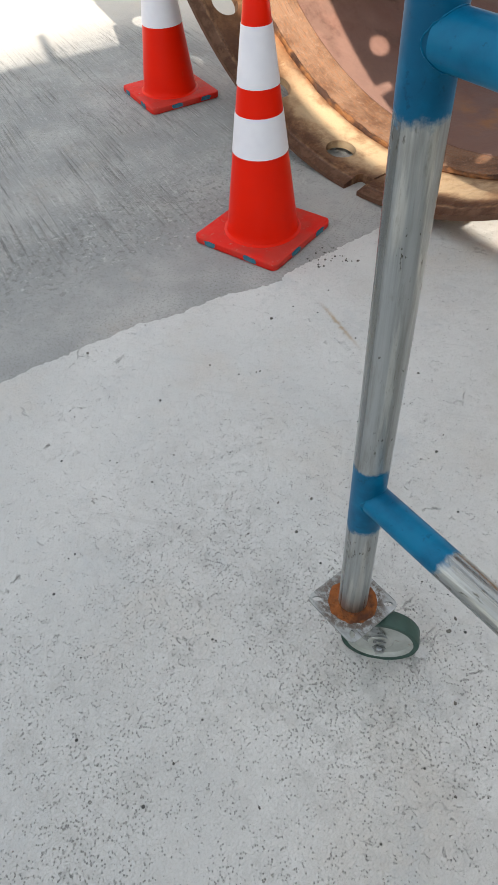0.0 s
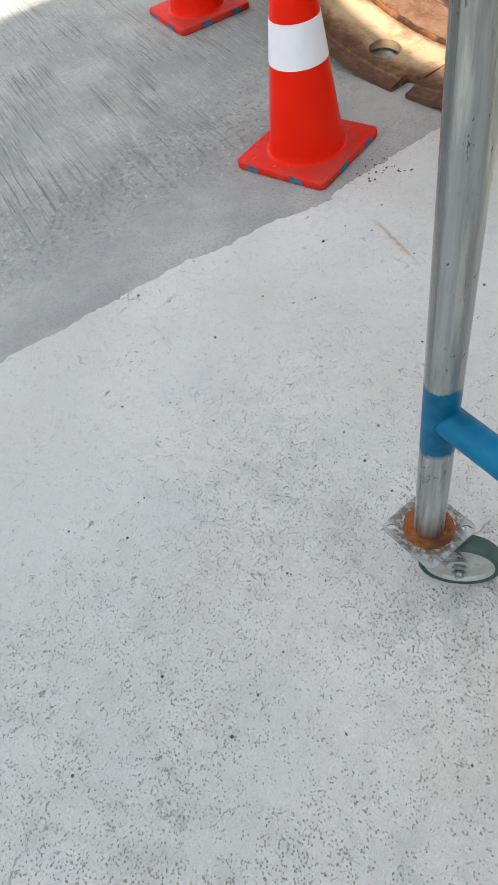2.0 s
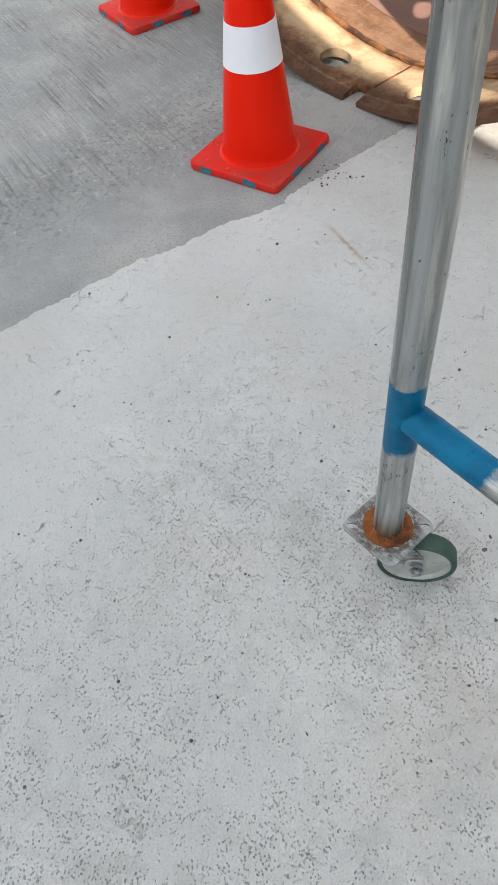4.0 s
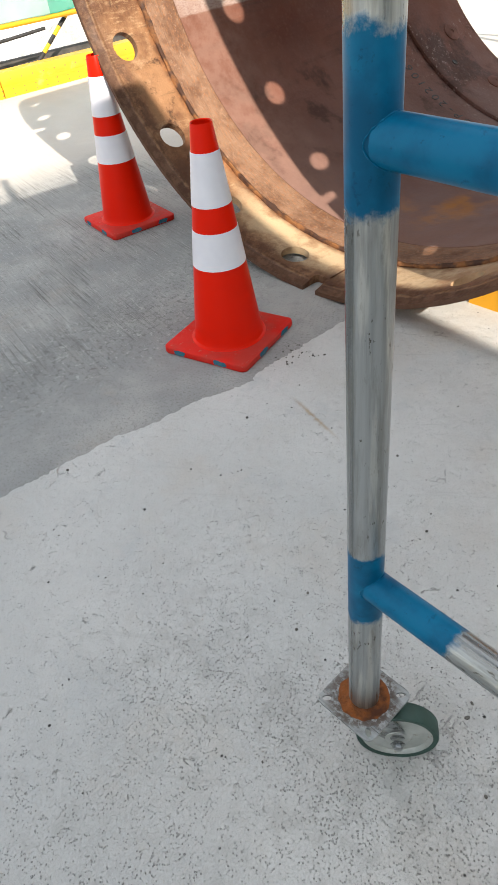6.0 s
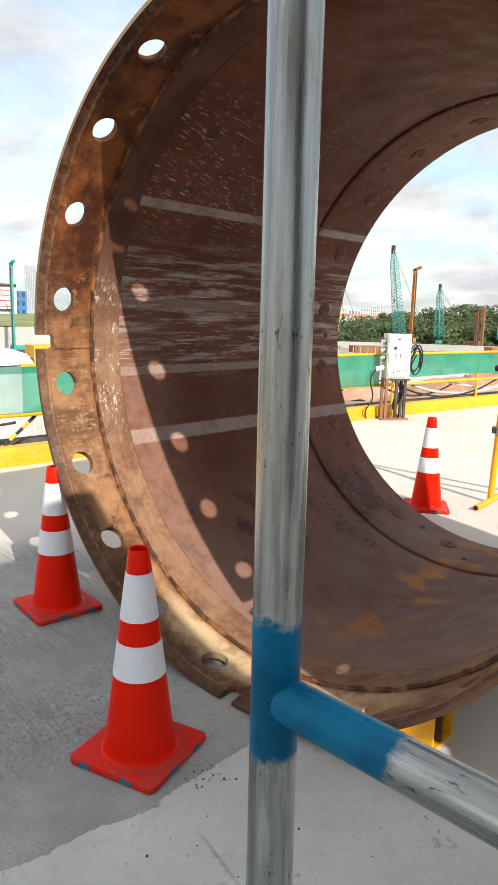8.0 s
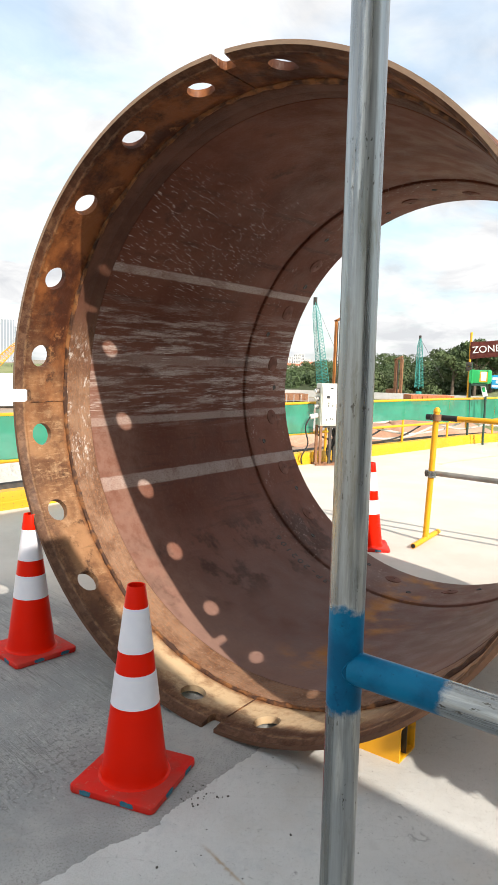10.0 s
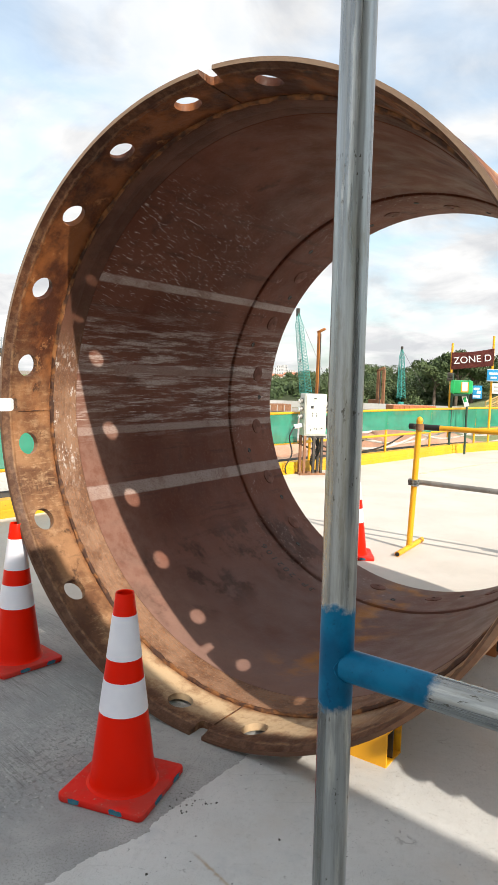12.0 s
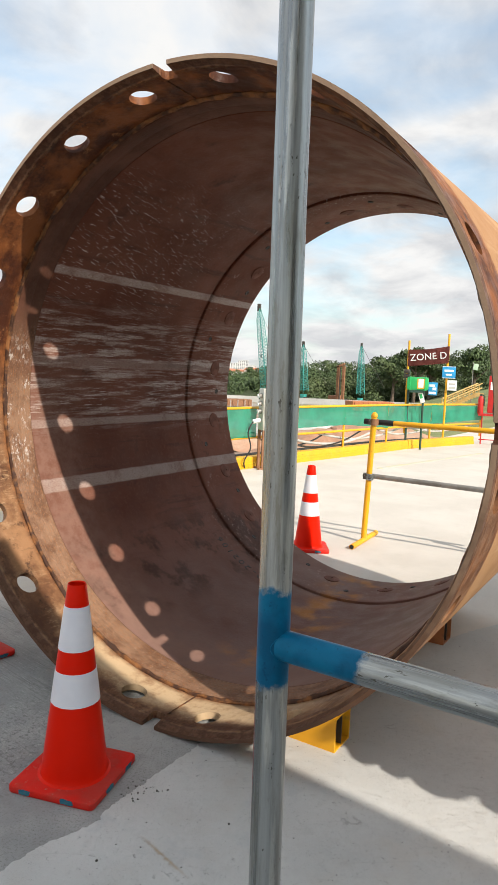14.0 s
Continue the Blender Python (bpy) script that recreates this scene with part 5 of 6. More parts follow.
# ---- electric box on its stand ----
def build_box():
    m = pose(-3.80, 7.02, 0, 0, 0, 53)
    box = thing("electric_box", "cream-grey site socket box on a rusty steel stand", "electric box", m)
    w, d, lo, hi = 0.37, 0.22, 0.64, 1.31
    body = part("body", bm_box(bmesh.new(), (w, d, hi - lo), pose(w / 2, d / 2, (lo + hi) / 2), 0.008), M_BOX, box, "cream-grey enamelled box")
    door = part("door", bm_box(bmesh.new(), (w - 0.03, 0.014, hi - lo - 0.04), pose(w / 2, -0.008, (lo + hi) / 2), 0.004), M_BOX, box)
    prints = [(0.17, 1.235, 0.05, 0.018, M_INK), (0.115, 1.10, 0.05, 0.045, M_INK), (0.24, 1.17, 0.13, 0.085, M_PAPER), (0.24, 1.03, 0.12, 0.10, M_PAPER), (0.27, 0.90, 0.09, 0.05, M_PAPER)]
    prints += [(0.20 + 0.035 * (k % 3), 1.195 - 0.022 * (k // 3), 0.022, 0.007, M_HOSE) for k in range(9)]
    prints += [(0.125 + 0.07 * (k % 2), 1.00 - 0.04 * (k // 2), 0.016, 0.026, M_INK) for k in range(4)]
    prints += [(0.26, 1.06 - 0.025 * k, 0.07, 0.008, M_HOSE) for k in range(4)]
    prints += [(0.10, 0.735, 0.012, 0.03, M_INK), (0.16, 0.755, 0.014, 0.026, M_INK), (0.20, 0.75, 0.016, 0.02, M_INK), (0.29, 0.76, 0.026, 0.016, M_INK)]
    for x, z, a, b, mat in prints:
        part("sticker", bm_box(bmesh.new(), (a, 0.002, b), pose(x, -0.0165 - (0.001 if mat is not M_PAPER else 0), z)), mat, door, "white notice" if mat is M_PAPER else "printed mark")
    for z in (1.20, 1.07, 0.95):
        sock = part("socket", bm_tube(bmesh.new(), (-0.001, d * 0.45, z), (-0.055, d * 0.45, z - 0.012), 0.042, 18), M_GREY_TUBE, box, "grey round socket with a flap")
        part("socket_lid", bm_tube(bmesh.new(), (-0.056, d * 0.45, z - 0.012), (-0.068, d * 0.45, z - 0.015), 0.034, 18), M_PAPER, sock)
    part("plug", bm_tube(bmesh.new(), (-0.01, d * 0.45, 0.80), (-0.14, d * 0.45, 0.775), 0.038, 14), M_PAPER, box, "white plug")
    for x, y in ((0.02, 0.02), (0.18, 0.02), (0.02, 0.2), (0.33, 0.05), (0.33, 0.2)):
        part("leg", bm_box(bmesh.new(), (0.04, 0.04, lo), pose(x, y, lo / 2)), M_RUSTY if x < 0.1 else M_DARK, box, "rust-streaked angle leg")
    for y in (0.02, 0.2):
        part("foot_bar", bm_box(bmesh.new(), (0.44, 0.05, 0.03), pose(0.17, y, 0.016)), M_RUSTY, box)
    part("top_bar", bm_box(bmesh.new(), (0.40, 0.03, 0.03), pose(0.18, 0.02, lo - 0.016)), M_DARK, box)
    side = [(0.43, 0.08, 1.05), (0.50, 0.04, 1.13), (0.56, 0.04, 1.0), (0.55, 0.05, 0.80), (0.47, 0.05, 0.72), (0.42, 0.08, 0.84), (0.46, 0.03, 1.02)]
    for k in range(4):
        bm = bm_sweep(bmesh.new(), [(x + 0.02 * math.sin(k * 2 + i), y + 0.02 * k, z + 0.03 * math.cos(k * 3 + i)) for i, (x, y, z) in enumerate(side)], 0.011, 8)
        part("cable_coil", bm, M_BLACK, box, "black coiled cable")
    part("lead", bm_sweep(bmesh.new(), [(-0.14, 0.1, 0.77), (-0.22, 0.08, 0.6), (-0.18, 0.05, 0.35), (-0.3, 0.0, 0.15), (-0.25, 0.1, 0.02)], 0.012, 8), M_BLACK, box, "black supply lead")
    for k in range(3):
        part("lead", bm_sweep(bmesh.new(), [(0.2 + 0.04 * k, 0.16, 0.63), (0.24 + 0.05 * k, 0.14, 0.42), (0.20 + 0.03 * k, 0.18, 0.2), (0.30, 0.2 + 0.05 * k, 0.02)], 0.016, 8), M_BLACK, box, "black supply lead")


build_box()


# ---- pipes, hoses and cables outside the kerb ----
def off_line(t, o, z):
    p, a = along(LINE, t)
    return (p.x - o, p.y, z)


solid("steel_pipe", bm_sweep(bmesh.new(), [off_line(t, 0.55, 0.095) for t in (3, 6, 9, 11, 13, 15)], 0.09, 14), M_DARK, "dark grey steel pipe lying outside the kerb", "pipe")
solid("steel_pipe", bm_sweep(bmesh.new(), [off_line(t, 0.6, 0.08) for t in (15.2, 17, 19, 21, 23)], 0.075, 14), M_DARK, "dark grey steel pipe lying outside the kerb", "pipe")
for k, (t0, t1, z0, sag, r, mat) in enumerate(((7.6, 10.4, 0.42, 0.05, 0.014, M_BLACK), (7.4, 9.2, 0.40, 0.16, 0.010, M_BLACK), (16.4, 18.4, 0.48, 0.20, 0.016, M_BLACK), (16.8, 19.6, 0.47, 0.24, 0.016, M_BLACK), (17.2, 20.2, 0.46, 0.20, 0.024, M_HOSE), (18.2, 21.4, 0.47, 0.16, 0.022, M_HOSE), (20.3, 22.6, 0.47, 0.14, 0.020, M_HOSE), (21.6, 24.3, 0.47, 0.12, 0.020, M_HOSE), (14.0, 15.6, 0.5, 0.3, 0.012, M_BLACK), (13.6, 15.0, 0.48, 0.36, 0.010, M_BLACK))):
    path = []
    for i in range(8):
        s = i / 7
        path.append(off_line(t0 + (t1 - t0) * s, 0.13 + 0.02 * (k % 3), z0 - sag * 4 * s * (1 - s) + 0.015 * noise.noise((k, s * 4, 0))))
    cable(path, r, mat, "pale grey hose slung along the fence" if mat is M_HOSE else "black cable slung along the fence", "hose" if mat is M_HOSE else "cable")

pole = thing("hazard_pole", "yellow and black striped pole leaning on the fence", "pole")
a, b = Vector((-4.62, 1.22, 0.12)), Vector((-4.53, 1.66, 0.52))
for k in range(7):
    part("stripe", bm_tube(bmesh.new(), a.lerp(b, k / 7), a.lerp(b, (k + 1) / 7), 0.018, 10), M_BLACK if k % 2 else M_KERB, pole)

for k, t in enumerate((13.2, 13.9, 14.5)):
    p0, p1 = off_line(t, 0.16, 0.19), off_line(t + 0.45, 0.16, 0.5)
    solid("brace", bm_tube(bmesh.new(), p0, p1, 0.014, 8), M_RUSTY, "rusty diagonal brace outside the fence", "brace", group="braces outside the fence")
    solid("brace", bm_tube(bmesh.new(), off_line(t + 0.45, 0.16, 0.19), off_line(t, 0.16, 0.5), 0.014, 8), M_RUSTY, "rusty diagonal brace outside the fence", "brace", group="braces outside the fence")


# ---- zone sign and first-aid station ----
def board(parent, name, x0, x1, z0, z1, y, mat, label, bars=(), tilt=0.0):
    m = pose((x0 + x1) / 2, y, (z0 + z1) / 2, 0, tilt, 0)
    b = part(name, bm_box(bmesh.new(), (x1 - x0, 0.012, z1 - z0), Matrix(), 0.002), mat, parent, label, m)
    for bx, bz, bw, bh, bmat in bars:
        part("print_bar", bm_box(bmesh.new(), (bw, 0.002, bh), pose(bx, -0.0075, bz)), bmat, b, "printed bar")
    return b


def build_sign():
    sign = thing("zone_sign", "brown zone banner between yellow posts with notice boards", "sign", pose(-3.30, 12.36, 0, 0, 0, 17))
    for x, lo, hi, mat in ((0.0, 0.0, 1.76, M_DKGREEN), (0.33, 0.0, 1.55, M_DKGREEN), (-0.04, 0.3, 2.40, M_YELLOW), (0.80, 0.3, 2.56, M_YELLOW)):
        part("post", bm_tube(bmesh.new(), (x, 0.03 if mat is M_YELLOW else 0, lo), (x, 0.03 if mat is M_YELLOW else 0, hi), 0.024, 12), mat, sign, "yellow post" if mat is M_YELLOW else "dark green post")
    bm = bmesh.new()
    grid = []
    for i in range(17):
        s = i / 16
        row = []
        for j in range(7):
            v = j / 6
            sag = -0.025 * math.sin(math.pi * s) * v + 0.10 * s
            row.append(bm.verts.new((-0.05 + 0.87 * s, 0.0 + 0.012 * noise.noise((s * 5, v * 3, 0)), 1.83 + 0.37 * v + sag)))
        grid.append(row)
    for i in range(16):
        for j in range(6):
            bm.faces.new((grid[i][j], grid[i + 1][j], grid[i + 1][j + 1], grid[i][j + 1]))
    r = bmesh.ops.solidify(bm, geom=bm.faces[:], thickness=0.006)
    banner = part("banner", bm, M_BROWN, sign, "brown banner lettered in white")
    lettering("banner_text", "ZONE D", 0.205, M_PAPER, banner, pose(0.385, -0.026, 2.055, 90, -6.0, 0), 0.001, 1.02)
    board(sign, "notice_board", 0.70, 0.98, 1.60, 1.86, -0.03, M_BLUE, "blue notice board", ((0.0, 0.035, 0.19, 0.045, M_PAPER), (0.0, -0.05, 0.13, 0.04, M_PAPER), (0, 0.122, 0.27, 0.012, M_PAPER), (0, -0.122, 0.27, 0.012, M_PAPER)))
    board(sign, "notice_board", 0.82, 1.02, 1.34, 1.56, -0.03, M_PAPER, "white notice board", ((0.0, 0.03, 0.13, 0.03, M_HOSE), (0.0, -0.05, 0.13, 0.04, M_HOSE)))
    board(sign, "notice_board", 0.43, 0.62, 1.22, 1.50, -0.03, M_BLUE, "blue and white notice board", ((-0.02, 0.07, 0.12, 0.05, M_PAPER), (0.03, 0.0, 0.08, 0.06, M_PAPER), (-0.01, -0.09, 0.15, 0.05, M_PAPER)))
    board(sign, "notice_board", 0.24, 0.34, 1.04, 1.30, -0.10, M_PAPER, "tilted white card with green print", ((0.0, 0.02, 0.06, 0.10, M_GREEN),), -18)
    tank = thing("eyewash_tank", "bright green plastic eyewash tank hung on posts", "eyewash station", pose(-3.30, 12.36, 0, 0, 0, 17))
    part("tank", bm_box(bmesh.new(), (0.46, 0.22, 0.29), pose(0.20, -0.16, 1.46), 0.05), M_GREEN, tank)
    for x in (0.04, 0.36):
        part("strap", bm_box(bmesh.new(), (0.03, 0.235, 0.30), pose(x, -0.16, 1.46), 0.01), M_GREEN, tank)
    part("tank_label", bm_box(bmesh.new(), (0.11, 0.004, 0.19), pose(0.27, -0.2735, 1.47)), M_PAPER, tank, "white label")
    part("tank_label", bm_box(bmesh.new(), (0.16, 0.004, 0.22), pose(0.27, -0.2715, 1.46)), M_KERB, tank, "yellow label")
    part("tray", bm_box(bmesh.new(), (0.30, 0.12, 0.05), pose(0.18, -0.2, 1.29), 0.01), M_DKGREEN, tank)
    lamp = thing("flood_lamp", "small dark lamp heads on a green post", "lamp", pose(-3.30, 12.36, 0, 0, 0, 17))
    for z in (1.62, 1.72):
        part("lamp_head", bm_box(bmesh.new(), (0.12, 0.1, 0.07), pose(-0.05, -0.05, z, 20, 0, 0), 0.01), M_DARK, lamp)


build_sign()


# ---- fire point at the fence's end ----
fire = thing("fire_point", "red fire equipment cabinet on a red steel frame", "fire cabinet", pose(-2.18, 15.35, 0, 0, 0, 14))
part("cabinet", bm_box(bmesh.new(), (0.42, 0.3, 0.92), pose(0.12, 0, 1.25), 0.015), M_FIRE, fire, "red cabinet")
part("notice", bm_box(bmesh.new(), (0.10, 0.004, 0.20), pose(0.0, -0.153, 1.46)), M_PAPER, fire, "white notice")
part("notice", bm_box(bmesh.new(), (0.12, 0.004, 0.26), pose(0.2, -0.153, 1.25)), M_PAPER, fire, "white notice")
for x, y in ((-0.2, -0.2), (0.4, -0.2), (-0.2, 0.2), (0.4, 0.2)):
    part("leg", bm_tube(bmesh.new(), (x, y, 0), (x, y, 0.82), 0.015, 8), M_FIRE, fire)
for z in (0.12, 0.4, 0.72):
    part("cross_bar", bm_tube(bmesh.new(), (-0.25, -0.2, z), (0.45, -0.2, z), 0.012, 8), M_FIRE, fire)
part("tray", bm_box(bmesh.new(), (0.8, 0.5, 0.05), pose(0.1, 0, 0.74), 0.008), M_FIRE, fire)
ext = thing("fire_extinguisher", "red fire extinguisher with a black hose", "extinguisher", pose(-2.38, 15.1, 0.765))
part("cylinder", bm_lathe(bmesh.new(), [(0.0, 0.0), (0.065, 0.0), (0.07, 0.02), (0.07, 0.36), (0.05, 0.42), (0.02, 0.44), (0.0, 0.44)], 18), M_FIRE, ext)
part("valve", bm_box(bmesh.new(), (0.05, 0.03, 0.05), pose(0, 0, 0.465), 0.005), M_DARK, ext)
part("hose", bm_sweep(bmesh.new(), [(0.02, 0, 0.47), (0.09, -0.02, 0.42), (0.09, -0.03, 0.2)], 0.012, 8), M_BLACK, ext)


# ---- distance ----
HERE = (1.8, -2.2)


def far(az, dist, z=0.0):
    return Vector((HERE[0] - dist * math.sin(radians(az)), HERE[1] + dist * math.cos(radians(az)), z))


def lattice(bm, a, b, w0, w1, r, bays):
    """A four-chord lattice boom from a to b."""
    a, b = Vector(a), Vector(b)
    d = (b - a).normalized()
    u = d.cross(Vector((0.31, 0.95, 0))).normalized()
    v = d.cross(u)
    rows = []
    for k in range(bays + 1):
        s = k / bays
        w = w0 + (w1 - w0) * s
        c = a.lerp(b, s)
        rows.append([c + u * w * i / 2 + v * w * j / 2 for i, j in ((-1, -1), (1, -1), (1, 1), (-1, 1))])
    for p, q in zip(rows, rows[1:]):
        for k in range(4):
            bm_tube(bm, p[k], q[k], r, 5, caps=False)
            bm_tube(bm, p[k], q[(k + 1) % 4], r * 0.6, 4, caps=False)
            bm_tube(bm, q[k], q[(k + 1) % 4], r * 0.6, 4, caps=False)


def crawler_crane(az, dist, top_az, top_el, mat, label, w=0.8, bays=22, cab=0.4):
    base = far(az, dist, -1.2)
    tip = far(top_az, dist + 2, 1.55 + dist * math.tan(radians(top_el)))
    crane = thing("lattice_crane", label, "crane", group="cranes in the distance")
    bm = bmesh.new()
    knee = base.lerp(tip, 0.86)
    lattice(bm, base + Vector((0, 0, 0.9)), knee, w, w * 0.62, 0.032, bays)
    lattice(bm, knee, tip, w * 0.62, w * 0.18, 0.03, 4)
    part("boom", bm, mat, crane, "lattice boom")
    part("head", bm_box(bmesh.new(), (w * 0.35, w * 0.35, w * 0.9), Matrix.Translation(tip), 0.03), M_DARK, crane)
    part("cab", bm_box(bmesh.new(), (w * 1.7 * cab, w * 2.6 * cab, w * 1.4 * cab), Matrix.Translation(base + Vector((0, 0, w * 1.3 * cab))), 0.05), mat, crane)
    for s in (-1, 1):
        part("track", bm_box(bmesh.new(), (w * 0.4, w * 1.6, w * 0.4), Matrix.Translation(base + Vector((s * w * 0.5, 0, w * 0.2))), 0.1), M_DARK, crane)
    part("hoist_rope", bm_tube(bmesh.new(), tip, tip + Vector((1.0, -0.8, -(tip.z + 1) * 0.55)), 0.018, 5), M_DARK, crane)
    part("hook", bm_box(bmesh.new(), (0.12, 0.12, 0.4), Matrix.Translation(tip + Vector((1.0, -0.8, -(tip.z + 1) * 0.55))), 0.03), M_DARK, crane)
    part("stay_rope", bm_tube(bmesh.new(), tip, base + Vector((2.2, 1.4, 1.6)), 0.018, 5), M_DARK, crane)


crawler_crane(31.0, 76, 31.9, 5.55, M_CRANE, "teal lattice crane standing across the site", 0.95)
crawler_crane(27.9, 77, 28.1, 2.6, M_CRANE, "teal lattice crane standing beyond the site fence", 0.75, 16)
crawler_crane(23.2, 75, 23.3, 2.65, M_CRANE, "slim teal lattice crane before the wooded hill", 0.62, 16)
crawler_crane(36.6, 60, 35.9, 3.2, M_CRANE_Y, "yellow lattice crane at the edge of the site", 0.9, 14)
crawler_crane(64.5, 48, 65.0, 7.4, M_CRANE_Y, "tall yellow lattice crane beside the retaining wall", 0.55, 18, 0.4)
crawler_crane(58.8, 60, 55.9, 1.4, M_CRANE_Y, "yellow lattice crane with its boom lowered", 0.8, 14)


def piling_rig(az, dist, el, mat, label, twin=False):
    base, top = far(az, dist, -1.2), far(az, dist, 1.55 + dist * math.tan(radians(el)))
    rig = thing("piling_rig", label, "piling rig", group="piling rigs in the distance")
    w = dist * 0.0036
    for k in range(2 if twin else 1):
        o = Vector((k * w * 2.4, 0, 0))
        part("mast", bm_box(bmesh.new(), (w, w, top.z + 1.2), Matrix.Translation(base + o + Vector((0, 0, (top.z + 1.2) / 2)))), mat, rig, "box-section mast")
    part("head", bm_box(bmesh.new(), (w * 3.6, w, w * 0.9), Matrix.Translation(top + Vector((w, 0, w * 0.2))) @ pose(0, 0, 0, 0, -22, 0), 0.03), mat, rig)
    part("rod", bm_tube(bmesh.new(), base + Vector((w * 1.4, -w, 0)), top + Vector((w * 1.4, -w, -w)), w * 0.22, 6), M_DARK, rig)
    part("cab", bm_box(bmesh.new(), (w * 3.6, w * 5, w * 2.4), Matrix.Translation(base + Vector((-w * 2.5, w * 3, w * 1.9))), 0.05), mat, rig)
    for s in (-1, 1):
        part("track", bm_box(bmesh.new(), (w * 1.5, w * 8, w * 1.4), Matrix.Translation(base + Vector((s * w * 2.2 - w * 2, w * 3, w * 0.7))), 0.08), M_DARK, rig)


piling_rig(30.1, 74, 3.9, worn("orange_rig_paint", (0.52, 0.19, 0.035), (0.40, 0.14, 0.03), 0.8, 8, 0.55, dirt=(0.2, 0.09, 0.04)), "orange-yellow piling rig with a raised mast")
piling_rig(25.1, 70, 0.85, M_RUSTY, "rust-brown twin-mast piling rig", True)
piling_rig(62.0, 46, 3.5, M_CRANE, "teal drilling rig by the retaining wall")


def slab_between(name, az0, az1, dist, z0, z1, depth, mat, label, category):
    a, b = far(az0, dist), far(az1, dist)
    mid, l = (a + b) / 2, (b - a).length
    ang = math.degrees(math.atan2((b - a).y, (b - a).x))
    return solid(name, bm_box(bmesh.new(), (l, depth, z1 - z0), pose(mid.x, mid.y, (z0 + z1) / 2, 0, 0, ang)), mat, label, category)


slab_between("retaining_wall", 84, 53.5, 50, -1.4, 0.40, 0.5, M_CONC, "long pale concrete retaining wall", "wall")
bank = bmesh.new()
prev = None
for k in range(25):
    az = 86 - 34 * k / 24
    row = [bank.verts.new(far(az, d, z + 0.1 * noise.noise((az, d, 0)))) for d, z in ((50.4, 0.38), (56, 0.85), (70, 1.0), (110, 0.9))]
    if prev:
        for j in range(3):
            bank.faces.new((prev[j], row[j], row[j + 1], prev[j + 1]))
    prev = row
solid("grass_bank", bank, M_GRASS, "grass bank behind the retaining wall", "grass bank", kind="structure")

hoard = thing("hoarding", "low white sheet hoarding round the site", "hoarding")
for k in range(40):
    az = 37 - 24 * k / 40
    a, b = far(az, 66), far(az - 24 / 40 * 0.985, 66)
    ang = math.degrees(math.atan2((b - a).y, (b - a).x))
    part("panel", bm_box(bmesh.new(), ((b - a).length, 0.06, 0.66), pose((a.x + b.x) / 2, (a.y + b.y) / 2, -1.0, 0, 0, ang)), M_CONC, hoard)


def block(name, az, dist, width, top, mat, label, floors, bays, group=""):
    """A far building: body, parapet and rows of windows."""
    p = far(az, dist)
    m = pose(p.x, p.y, -1.3, 0, 0, az)
    b = thing(name, label, "building", m, group)
    h = top + 1.3
    part("wall", bm_box(bmesh.new(), (width, width * 0.6, h), pose(0, 0, h / 2)), mat, b)
    part("roof", bm_box(bmesh.new(), (width * 0.9, width * 0.5, h * 0.03), pose(0, 0, h * 1.015)), M_CONC, b)
    fw, fh = width / bays, h / floors
    pane = mesh_of(bm_box(bmesh.new(), (fw * 0.5, 0.3, fh * 0.55)), "window", M_GLASS)
    for i in range(bays):
        for j in range(floors):
            w = new("window", pane)
            w.parent = b
            w.matrix_basis = pose(-width / 2 + fw * (i + 0.5), -width * 0.3 - 0.05, fh * (j + 0.55))
    return b


for az, w, el in ((33.9, 22, 0.75), (33.2, 16, 0.95), (32.85, 13, 1.0), (32.3, 18, 0.6), (34.8, 26, 0.55), (35.8, 20, 0.7)):
    block("apartment_block", az, 1500, w, 1.55 + 1500 * math.tan(radians(el)), M_TOWN, "white apartment block on the skyline", 9, 4, "apartment blocks on the skyline")
rng = random.Random(21)
for k in range(16):
    az, el = 31.2 + 5.5 * rng.random(), 0.02 + 0.25 * rng.random()
    p = far(az, 700)
    house = thing("house", "small pale house with a red roof among far trees", "house", pose(p.x, p.y, -1.3, 0, 0, rng.uniform(0, 90)), "houses in the distance")
    h = 2.8 + 700 * math.tan(radians(el))
    part("wall", bm_box(bmesh.new(), (9, 7, h), pose(0, 0, h / 2)), M_TOWN, house)
    bm = bmesh.new()
    pr = [bm.verts.new(v) for v in ((-5, -4, h), (5, -4, h), (5, 4, h), (-5, 4, h), (-5, 0, h + 2.4), (5, 0, h + 2.4))]
    for f in ((0, 1, 5, 4), (2, 3, 4, 5), (0, 4, 3), (1, 2, 5), (0, 3, 2, 1)):
        bm.faces.new([pr[i] for i in f])
    part("roof", bm, M_TILE, house)


def ribbed_tower(az, dist, width, el, label):
    p = far(az, dist)
    b = thing("office_tower", label, "building", pose(p.x, p.y, -1.3, 0, 0, az), "towers on the skyline")
    h = 2.85 + dist * math.tan(radians(el))
    part("wall", bm_box(bmesh.new(), (width, width * 0.7, h), pose(0, 0, h / 2)), M_TOWER, b)
    rib = mesh_of(bm_box(bmesh.new(), (width * 0.02, 0.5, h)), "rib", M_TOWN)
    for k in range(7):
        o = new("rib", rib)
        o.parent = b
        o.matrix_basis = pose(-width / 2 + width * (k + 0.5) / 7, -width * 0.35 - 0.3, h / 2)


ribbed_tower(60.85, 700, 11, 3.4, "slim grey ribbed office tower")
ribbed_tower(56.9, 620, 17, 3.0, "broad grey ribbed office tower")
ribbed_tower(55.6, 640, 13, 2.5, "grey ribbed office tower partly hidden")


